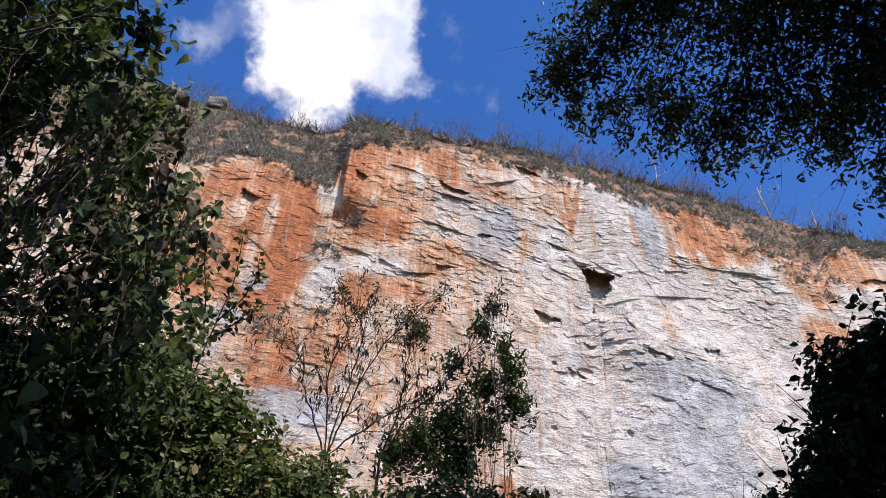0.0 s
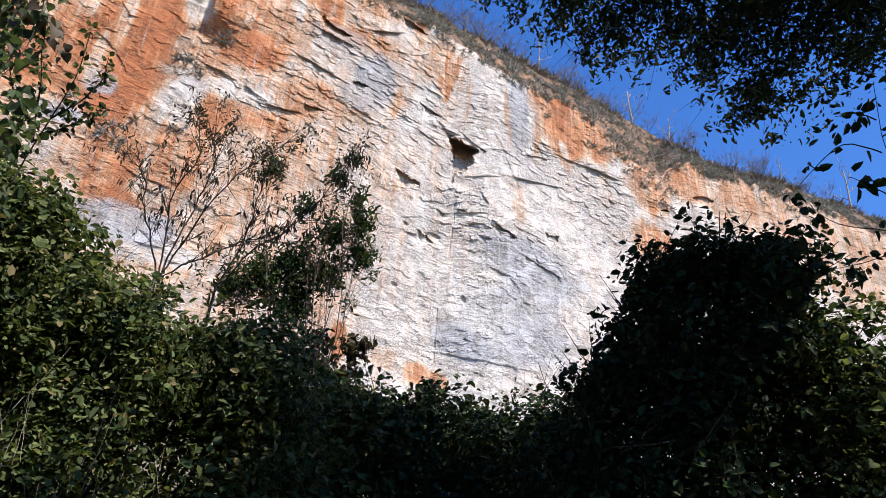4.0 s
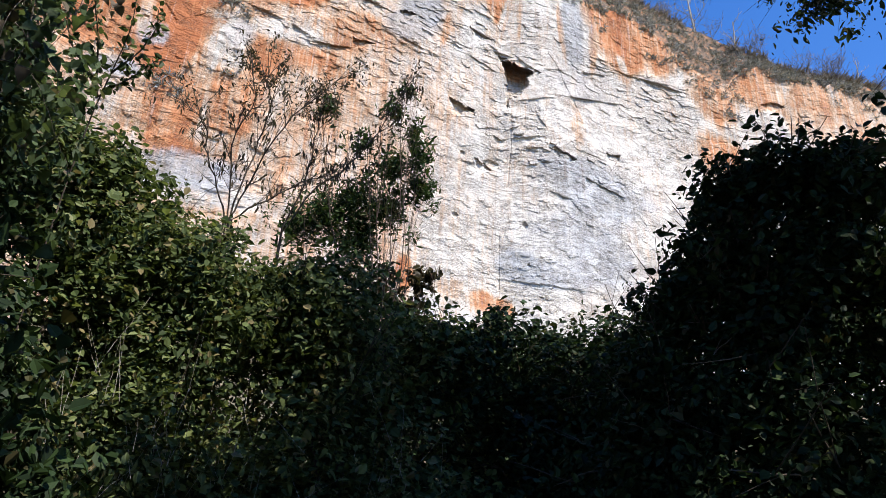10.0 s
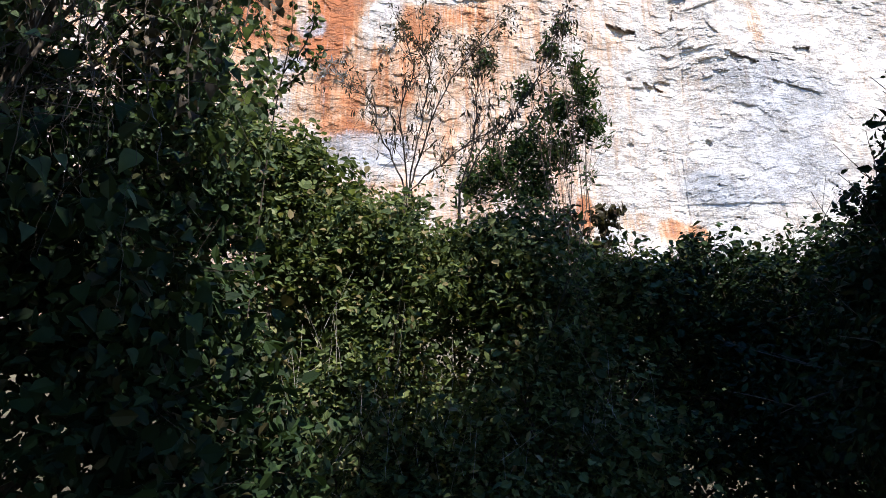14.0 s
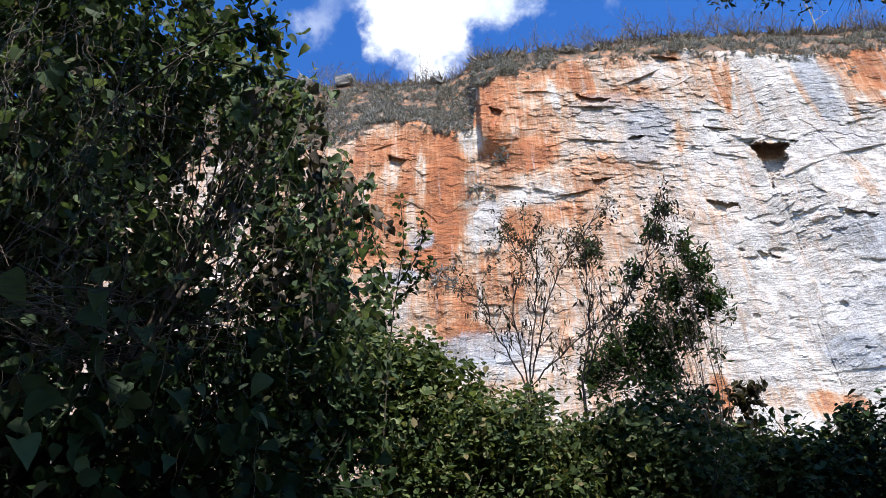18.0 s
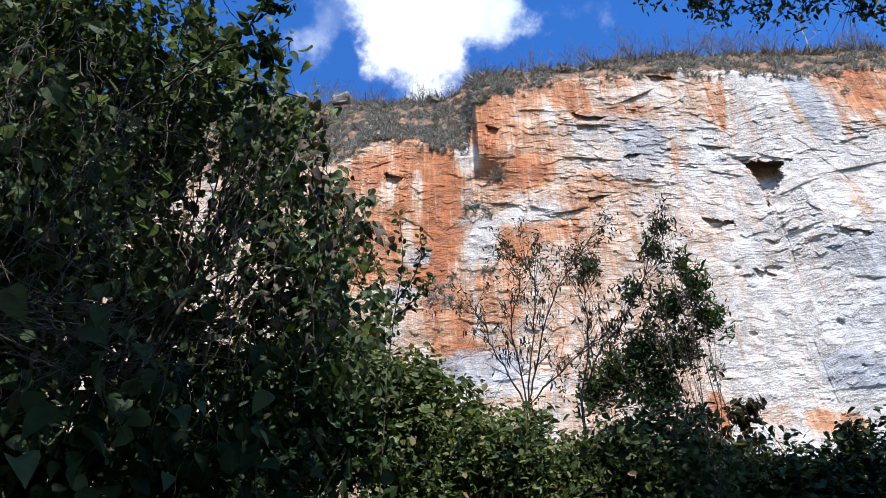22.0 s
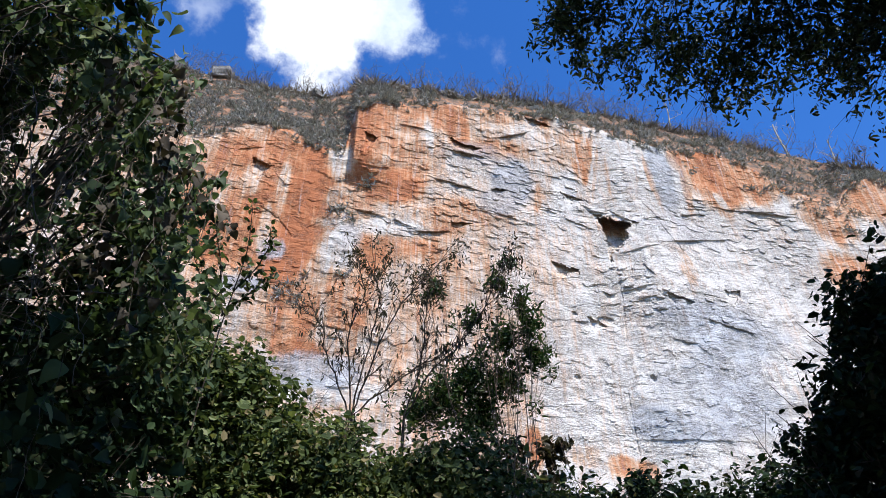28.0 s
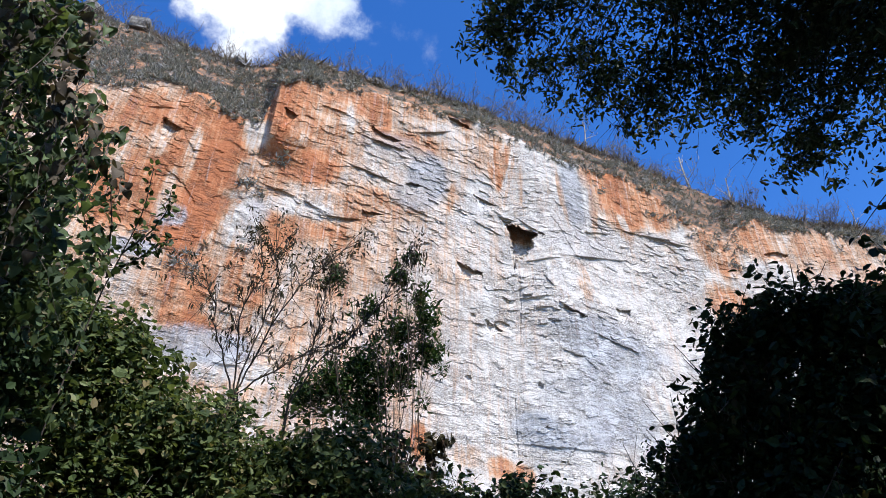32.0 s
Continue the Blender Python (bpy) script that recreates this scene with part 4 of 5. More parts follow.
# ---------------------------------------------------------------- the dark tree and the scrub below it; shaded plants have shade in their leaf colour
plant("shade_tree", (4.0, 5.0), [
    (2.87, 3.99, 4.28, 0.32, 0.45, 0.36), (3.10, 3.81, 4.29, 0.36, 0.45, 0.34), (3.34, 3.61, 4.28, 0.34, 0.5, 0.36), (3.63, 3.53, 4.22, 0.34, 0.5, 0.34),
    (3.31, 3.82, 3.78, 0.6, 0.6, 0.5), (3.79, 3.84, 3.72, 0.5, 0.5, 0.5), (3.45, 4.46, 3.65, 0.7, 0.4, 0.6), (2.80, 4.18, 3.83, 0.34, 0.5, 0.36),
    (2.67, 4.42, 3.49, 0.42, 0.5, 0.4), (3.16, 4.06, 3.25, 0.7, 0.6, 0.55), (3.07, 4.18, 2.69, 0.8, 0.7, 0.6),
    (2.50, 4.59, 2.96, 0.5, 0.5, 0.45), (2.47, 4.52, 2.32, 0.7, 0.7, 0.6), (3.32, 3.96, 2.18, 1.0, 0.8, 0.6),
], 48000, 0.047, LEAF_SHADE_DARK, "dense broad-leaved tree, its deep shade put into the leaf colour", "tree", OVATE, trunk_r=0.08, up=0.4, ragged=0.75, shell=0.25, gaps=0.45)
# holds the tree's sunlit side too, its light put into brighter leaves
plant("shrub", (5.0, 5.0), [
    (3.97, 3.62, 3.78, 0.3, 0.5, 0.3), (4.12, 3.62, 3.47, 0.34, 0.5, 0.36), (3.92, 3.75, 3.35, 0.5, 0.6, 0.5), (3.92, 3.82, 2.79, 0.6, 0.6, 0.6),
    (4.41, 3.61, 3.47, 0.42, 0.5, 0.4), (4.58, 3.58, 3.09, 0.6, 0.6, 0.6), (4.29, 3.81, 2.95, 0.5, 0.5, 0.5), (4.74, 3.17, 3.46, 0.6, 0.6, 0.6), (4.50, 3.68, 2.59, 0.7, 0.6, 0.6),
], 24000, 0.048, LEAF_HEDGE, "shrub with the dark tree's lit side, light put into brighter leaf colour", "shrub", OVATE, trunk_r=0.04, group="shrubs under the cliff")
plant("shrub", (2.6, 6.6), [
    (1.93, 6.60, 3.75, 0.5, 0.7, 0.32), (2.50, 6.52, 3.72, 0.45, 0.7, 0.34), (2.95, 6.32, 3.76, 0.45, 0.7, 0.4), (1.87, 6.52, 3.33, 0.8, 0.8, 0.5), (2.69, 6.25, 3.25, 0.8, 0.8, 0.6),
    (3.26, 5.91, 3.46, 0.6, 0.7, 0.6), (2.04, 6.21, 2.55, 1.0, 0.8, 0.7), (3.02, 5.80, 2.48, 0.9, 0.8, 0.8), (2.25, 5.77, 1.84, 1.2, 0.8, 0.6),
], 34000, 0.05, LEAF_SHADE_DARK, "dark green shrub below the cliff, shade put into its leaf colour", "shrub", OVATE, trunk_r=0.05, group="shrubs under the cliff")
plant("shrub", (1.4, 6.4), [
    (1.00, 6.58, 3.76, 0.42, 0.6, 0.3), (1.42, 6.51, 3.73, 0.36, 0.6, 0.28), (1.02, 6.47, 3.43, 0.7, 0.7, 0.5), (0.75, 6.27, 2.65, 0.8, 0.8, 0.7), (0.98, 5.91, 1.92, 1.0, 0.8, 0.7),
], 18000, 0.05, LEAF_HEDGE, "green shrub half in shade below the cliff", "shrub", OVATE, trunk_r=0.045, group="shrubs under the cliff")

# dark backing added behind the hedge, so no pale gaps show
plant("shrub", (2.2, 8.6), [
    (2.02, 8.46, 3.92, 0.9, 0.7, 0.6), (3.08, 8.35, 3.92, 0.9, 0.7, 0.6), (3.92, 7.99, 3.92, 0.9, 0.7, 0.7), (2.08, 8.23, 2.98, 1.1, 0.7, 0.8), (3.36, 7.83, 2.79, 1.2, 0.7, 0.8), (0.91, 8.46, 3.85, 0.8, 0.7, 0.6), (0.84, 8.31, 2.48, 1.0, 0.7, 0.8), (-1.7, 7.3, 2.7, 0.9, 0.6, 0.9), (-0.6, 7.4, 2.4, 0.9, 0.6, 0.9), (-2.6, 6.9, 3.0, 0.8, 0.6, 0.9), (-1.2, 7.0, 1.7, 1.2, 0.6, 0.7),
], 22000, 0.085, LEAF_SHADE_DARK, "dark green shrub below the cliff, shade put into its leaf colour", "shrub", OVATE, trunk_r=0.05, group="shrubs under the cliff", gaps=0.5)

# ---------------------------------------------------------------- the sunlit hedge
plant("shrub", (-1.9, 5.4), [
    (-2.37, 5.22, 4.67, 0.36, 0.6, 0.4), (-2.14, 5.38, 4.33, 0.42, 0.7, 0.45), (-1.78, 5.55, 4.24, 0.5, 0.7, 0.5), (-1.92, 5.35, 4.32, 0.4, 0.7, 0.42), (-1.68, 5.52, 3.87, 0.6, 0.7, 0.55), (-1.88, 5.50, 3.07, 0.7, 0.7, 0.6),
], 28000, 0.047, LEAF_HEDGE, "sunlit bright green shrub overgrown with creepers", "shrub", OVATE, trunk_r=0.05, ragged=0.55, gaps=0.08, group="shrubs of the hedge")
plant("shrub", (-0.5, 5.6), [
    (-1.27, 5.71, 3.93, 0.5, 0.7, 0.48), (-0.81, 5.83, 3.86, 0.5, 0.7, 0.45), (-1.12, 5.71, 3.73, 0.6, 0.7, 0.5), (-0.53, 5.74, 3.58, 0.6, 0.7, 0.5), (-1.06, 5.63, 3.01, 0.7, 0.7, 0.6), (-1.16, 5.44, 2.26, 0.8, 0.7, 0.7), (-0.93, 5.32, 1.61, 0.9, 0.7, 0.6),
], 34000, 0.047, LEAF_HEDGE, "sunlit bright green shrub overgrown with creepers", "shrub", OVATE, trunk_r=0.05, ragged=0.55, gaps=0.08, group="shrubs of the hedge")
plant("shrub", (0.7, 5.6), [
    (-0.22, 5.84, 3.68, 0.5, 0.7, 0.42), (0.26, 5.87, 3.58, 0.5, 0.7, 0.45), (0.11, 5.83, 3.71, 0.55, 0.7, 0.5), (0.05, 5.83, 3.01, 0.7, 0.7, 0.6), (-0.13, 5.67, 2.20, 0.8, 0.7, 0.7), (0.08, 5.50, 1.62, 0.9, 0.7, 0.6),
], 31000, 0.046, LEAF_HEDGE, "green shrub at the edge of the shade", "shrub", OVATE, trunk_r=0.05, group="shrubs of the hedge")

# the young tree that stands up out of the hedge
plant("sapling", (1.0, 6.6), [
    (0.88, 6.25, 5.65, 0.25, 0.28, 0.24), (0.98, 6.41, 5.36, 0.24, 0.27, 0.23), (0.66, 6.37, 5.5, 0.27, 0.3, 0.26), (0.31, 6.56, 5.21, 0.35, 0.38, 0.33), (0.68, 6.58, 5.12, 0.3, 0.33, 0.29), (-0.01, 6.67, 5.03, 0.36, 0.4, 0.34), (0.4, 6.73, 4.87, 0.42, 0.46, 0.4), (-0.27, 6.74, 4.89, 0.3, 0.33, 0.29), (0.58, 6.03, 6.02, 0.17, 0.19, 0.16), (-0.09, 6.1, 5.97, 0.16, 0.17, 0.15), (0.7, 5.89, 6.18, 0.12, 0.13, 0.11), (0.31, 6.26, 5.71, 0.18, 0.2, 0.17), (0.82, 6.12, 5.85, 0.16, 0.17, 0.15),
], 10500, 0.046, LEAF_MIXED, "young tree with drooping dark leaves above the hedge", "tree", LEAFLET, trunk_r=0.017, up=-0.3, ragged=1.0, twigs=10, shell=0.2, gaps=0.25)

# ---------------------------------------------------------------- vines close by
# gaps in the tangle, set along the camera's lines of sight: middle, half widths
THICKET_GAPS = [(-1.62, 1.86, 3.72, 0.09, 0.9, 0.36, 0.75), (-1.66, 2.06, 3.52, 0.11, 0.9, 0.40, 0.6), (-1.55, 2.2, 3.36, 0.16, 0.9, 0.40, 0.4), (-1.9, 1.7, 4.0, 0.3, 0.8, 0.12, 0.5)]
plant("vine_thicket", (-2.4, 1.6), [
    (-1.96, 1.19, 3.83, 0.7, 0.5, 0.7), (-1.72, 1.36, 3.90, 0.36, 0.4, 0.36), (-1.99, 1.68, 3.46, 0.7, 0.5, 0.7), (-1.73, 1.96, 3.78, 0.32, 0.4, 0.5), (-1.45, 1.57, 4.12, 0.2, 0.35, 0.25),
    (-1.57, 2.58, 3.37, 0.26, 0.4, 0.42), (-2.27, 1.09, 3.24, 0.9, 0.8, 1.2), (-1.26, 2.61, 3.56, 0.22, 0.4, 0.4), (-1.38, 2.59, 3.11, 0.4, 0.4, 0.4), (-2.10, 2.43, 3.44, 0.4, 0.4, 0.35), (-2.34, 2.16, 3.27, 0.5, 0.4, 0.4), (-1.88, 2.87, 3.23, 0.35, 0.4, 0.35),

    (-1.46, 1.91, 4.01, 0.15, 0.25, 0.22), (-1.49, 2.19, 3.88, 0.18, 0.25, 0.22), (-1.47, 2.46, 3.77, 0.18, 0.25, 0.22), (-1.45, 2.71, 3.66, 0.15, 0.25, 0.22), (-1.77, 2.29, 3.74, 0.3, 0.3, 0.32),
    (-1.99, 3.48, 3.14, 0.5, 0.3, 0.4), (-1.88, 3.57, 3.08, 0.5, 0.3, 0.5), (-2.33, 2.83, 4.03, 0.5, 0.3, 0.5), (-2.27, 2.14, 4.42, 0.6, 0.3, 0.6), (-1.64, 2.35, 4.39, 0.28, 0.3, 0.4), (-1.44, 2.10, 4.42, 0.16, 0.25, 0.22),
], 33000, 0.031, LEAF_VINE, "tangle of dark green vines with dead hanging stems", "vine", HEART, trunk_r=0.04, up=0.35, ragged=0.6, twigs=5, gaps=0.03, holes=THICKET_GAPS)
# lower part of the vine thicket, its shade put into darker leaves
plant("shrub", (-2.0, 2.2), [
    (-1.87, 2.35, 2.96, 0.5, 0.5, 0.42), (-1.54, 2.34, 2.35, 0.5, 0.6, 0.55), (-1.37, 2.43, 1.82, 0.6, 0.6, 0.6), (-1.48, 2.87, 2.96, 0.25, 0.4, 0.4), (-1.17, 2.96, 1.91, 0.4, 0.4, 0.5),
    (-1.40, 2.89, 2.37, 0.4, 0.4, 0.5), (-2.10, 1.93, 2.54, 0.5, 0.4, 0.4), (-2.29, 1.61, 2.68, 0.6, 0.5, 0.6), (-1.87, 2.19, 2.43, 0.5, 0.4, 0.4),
    # dark backing added behind the vines, so no sky shows through
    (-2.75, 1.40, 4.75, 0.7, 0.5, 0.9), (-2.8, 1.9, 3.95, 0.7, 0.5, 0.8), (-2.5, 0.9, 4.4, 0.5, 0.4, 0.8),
], 34000, 0.046, LEAF_SHADE_DARK, "lower vines and undershrub, deep shade put into their leaf colour", "shrub", OVATE, trunk_r=0.04, up=0.3)

# a small bronze-leaved bush at the cliff foot
plant("shrub", (2.8, 7.4), [(1.08, 6.95, 4.49, 0.13, 0.2, 0.2), (1.19, 6.87, 4.62, 0.10, 0.15, 0.12), (0.94, 7.07, 4.22, 0.25, 0.3, 0.25), (0.68, 7.01, 4.46, 0.22, 0.3, 0.25)],
      1500, 0.05, LEAF_BRONZE, "small bush with bronze-brown leaves", "shrub", OVATE, trunk_r=0.02, up=0.2, ragged=1.0)


# low growth added between the hedge and the cliff, dark so gaps look shaded
def build_undergrowth():
    clumps = []
    for _ in range(60):
        x, y = RNG.uniform(-9, 14), RNG.uniform(8.2, 13)
        z = float(ground_height(np.array([x]), np.array([y]))[0])
        clumps.append((x, y, z + 0.5, 1.1, 1.1, RNG.uniform(0.6, 0.95)))
    for _ in range(70):
        x, y = RNG.uniform(-40, 60), RNG.uniform(16, 50)
        z = float(ground_height(np.array([x]), np.array([y]))[0])
        clumps.append((x, y, z + 0.4, 2.6, 2.6, RNG.uniform(0.6, 1.2)))
    ob = foliage("undergrowth", clumps, 15000, 0.19, LEAF_SHADE_DARK, None, OVATE)
    tagged(ob, "low filler growth on the slope, dark so gaps in the hedge look shaded", "undergrowth", kind="stuff")


def build_soil_shade_cover():
    """Low dark leaves added to hide the sunlit soil of the clearing's edge, standing in for shade."""
    clumps = []
    for k in range(34):
        x, y = RNG.uniform(-4.5, 4.5), RNG.uniform(2.4, 8.0)
        z = float(ground_height(np.array([x]), np.array([y]))[0])
        clumps.append((x, y, z + 0.2, 0.8, 0.8, 0.35))
    ob = foliage("ground_cover", clumps, 14000, 0.10, LEAF_SHADE_DARK, None, OVATE, gaps=0.5)
    tagged(ob, "low dark leaves added over the soil in place of its shade", "undergrowth", kind="stuff")


build_undergrowth()
build_soil_shade_cover()


# ---------------------------------------------------------------- the scrub along the cliff's edge
def scrub_places(count, rs):
    """Places on the slope under the edge and just behind it."""
    x = rs.uniform(-58, 96, count)
    lo, hi = shoulder(x), rim(x)
    z = lo - 1.2 * rs.rand(count) ** 2 + (hi - lo) * rs.rand(count) ** 0.8
    return on_face(x, z).T


def build_rosettes():
    rs = np.random.RandomState(21)
    x, y, z = scrub_places(13000, rs)
    xl = rs.uniform(-60, -5, 10500)
    zl = shoulder(xl) - 0.5 + (rim(xl) - shoulder(xl) + 0.5) * rs.rand(10500)
    x, y, z = np.concatenate([(x, y, z), on_face(xl, zl).T], 1)
    patch = fbm(x * 0.5, z * 0.8, 4) + 0.08 * rs.normal(size=len(x)) > -0.03
    x, y, z = x[patch], y[patch], z[patch]
    # and the tufts that hang on ledges of the face
    for px, pz, spread, k in FACE_TUFTS:
        tx, tz = rs.normal(px, spread, k), rs.normal(pz, spread * 0.55, k)
        x, y, z = np.concatenate([(x, y, z), on_face(tx, tz).T], 1)
    k = 9
    P = np.repeat(np.stack([x, y, z], -1), k, 0)
    ways = RNG.normal(size=P.shape) * np.array([1, 1, 0.8]) + np.array([0, -0.4, 0.35])
    sizes = np.repeat(0.20 + 0.45 * rs.rand(len(x)) ** 1.3, k) * (0.7 + 0.6 * RNG.rand(len(P)))
    ob = blade_mesh("agave_scrub", P - np.array([0, 0, 0.05]), ways, sizes, LEAF_AGAVE, None, SPIKE, 1.0, 0.25)
    tagged(ob, "grey-green spiky rosette plants along the cliff edge", "scrub", kind="stuff")


FACE_TUFTS = [
    (-13.74, 37.49, 1.0, 26), (-8.15, 51.21, 1.0, 16), (-10.58, 47.49, 0.8, 18), (-8.60, 46.27, 0.5, 8), (-9.34, 39.77, 1.0, 14), (-17.53, 38.65, 1.0, 12),
    (28.73, 61.47, 0.8, 12), (-19.45, 59.81, 1.2, 16), (-13.31, 57.59, 1.4, 30), (-11.40, 55.95, 1.0, 20), (41.12, 60.80, 1.4, 26), (43.56, 57.47, 1.4, 26),
    (45.94, 60.97, 1.3, 30), (48.42, 57.38, 1.0, 20), (47.31, 54.37, 0.8, 16), (70.47, 60.28, 1.5, 30), (63.74, 60.13, 0.8, 10), (37.25, 59.79, 1.0, 16),
]
build_rosettes()


def build_dry_scrub():
    rs = np.random.RandomState(23)
    n = 6000
    x = rs.uniform(-58, 96, n)
    keep = fbm(x * 0.3, x * 0 + 11, 3) + 0.25 * rs.rand(n) > 0.02
    x = x[keep]
    x, y, z = on_face(x, rim(x) - 0.4 * rs.rand(len(x))).T
    y = y + rs.uniform(-0.2, 0.8, len(x))
    k = 7
    P = np.repeat(np.stack([x, y, z], -1), k, 0)
    ways = RNG.normal(size=P.shape) * np.array([0.6, 0.5, 0.3]) + np.array([0, -0.1, 1.0])
    sizes = np.repeat(0.3 + 1.3 * rs.rand(len(x)) ** 1.8, k) * (0.6 + 0.6 * RNG.rand(len(P)))
    ob = blade_mesh("dry_scrub", P, ways, sizes, LEAF_DRY, None, SPIKE, 0.16, 0.35)
    tagged(ob, "dry grey-brown twigs and grass on the cliff edge", "scrub", kind="stuff")


build_dry_scrub()


def grow(a, way, length, r, depth, paths, wander=0.35):
    """A bare branch and its side branches."""
    pts, p, d = [np.array(a, float)], np.array(a, float), np.array(way, float)
    d /= np.linalg.norm(d)
    for _ in range(6):
        d = d + RNG.normal(size=3) * wander * 0.35 + np.array([0, 0, 0.05])
        d /= np.linalg.norm(d)
        p = p + d * length / 6
        pts.append(p.copy())
    paths.append((np.array(pts), r, r * 0.45))
    if depth:
        for k in RNG.choice([2, 3, 4, 5, 6], size=RNG.randint(3, 6), replace=False):
            side = d + RNG.normal(size=3) * 0.75
            grow(pts[k], side, length * RNG.uniform(0.4, 0.7), max(r * 0.5, 0.010), depth - 1, paths, wander)


def bare_tree(height, label, bark, lean=(0.1, 0, 1), depth=3, thick=0.06, group=""):
    e = thing("bare_tree", (0, 0, 0), label, "tree", group)
    dead = depth == 1
    trunk = []
    grow((0, 0, -0.4), lean, height * (0.9 if dead else 0.5), thick, 0, trunk, 0.12 if dead else 0.25)
    tube_mesh("trunk", trunk, bark, e)
    pts = trunk[0][0]
    for k in ((2, 3, 4, 5) if dead else (2, 3, 4, 5, 6, 6)):
        paths = []
        way = np.array([0, 0, 0.8]) + RNG.normal(size=3) * np.array([0.8, 0.8, 0.25])
        grow(pts[k], way, height * (RNG.uniform(0.22, 0.42) if dead else RNG.uniform(0.32, 0.55)), thick * (0.35 if dead else 0.45), 1 if dead else depth - 1, paths)
        tube_mesh("branch", paths, bark, e, 4)
    return e


def on_edge(x, back=0.1):
    p = on_face(np.array([x]), rim(np.array([x])) - 0.1)[0]
    return pose(p[0], p[1] + back, p[2] - 0.2, 0, 0, RNG.uniform(0, 360))


TREES = [bare_tree(4.6, "leafless grey tree standing on the cliff edge", BARK_GREY, depth=3, thick=0.055, group="bare trees on the edge"),
         bare_tree(3.4, "small leafless shrub-like tree on the cliff edge", BARK_GREY, lean=(-0.2, 0, 1), depth=3, thick=0.05, group="bare trees on the edge"),
         bare_tree(5.6, "bleached dead tree trunk with broken branches", BARK_PALE, lean=(0.15, 0, 1), depth=1, thick=0.12, group="bare trees on the edge")]
EDGE_TREES = [(-27.59, 66.68, 1, 1.0), (-25.82, 66.99, 1, 0.9), (-15.57, 66.70, 1, 0.8), (-3.20, 67.75, 1, 0.9), (-0.92, 68.23, 0, 0.75), (3.02, 66.99, 1, 0.9),
              (7.01, 67.30, 0, 0.9), (8.68, 67.13, 1, 0.9), (17.14, 66.79, 0, 1.15), (21.03, 66.65, 1, 1.0), (28.11, 66.85, 2, 0.8), (32.44, 67.37, 0, 1.0), (34.23, 67.15, 1, 0.9)]
DEAD_TREES = [(43.55, 65.54, 2, 1.05), (49.29, 65.13, 2, 0.75), (59.94, 64.61, 1, 1.0), (68.25, 66.78, 2, 0.6), (82.81, 65.01, 2, 1.1), (-9.16, 65.25, 1, 0.7), (-11.67, 65.33, 1, 0.6)]
for n, (x, z, kind, size) in enumerate(EDGE_TREES + DEAD_TREES):
    m = on_edge(x) @ Matrix.Diagonal((size, size, size, 1))
    size *= 1.5
    t = copy_thing(TREES[kind], m)
    t.scale = (size, size, size)
for _ in range(70):
    size = RNG.uniform(0.5, 1.4)
    x = RNG.uniform(-40, 78)
    t = copy_thing(TREES[1], on_edge(x, RNG.uniform(-0.3, 0.5)))
    t.scale = (size * 1.3, size * 1.3, size)
for t in TREES:
    for o in list(t.children_recursive) + [t]:
        bpy.data.objects.remove(o)


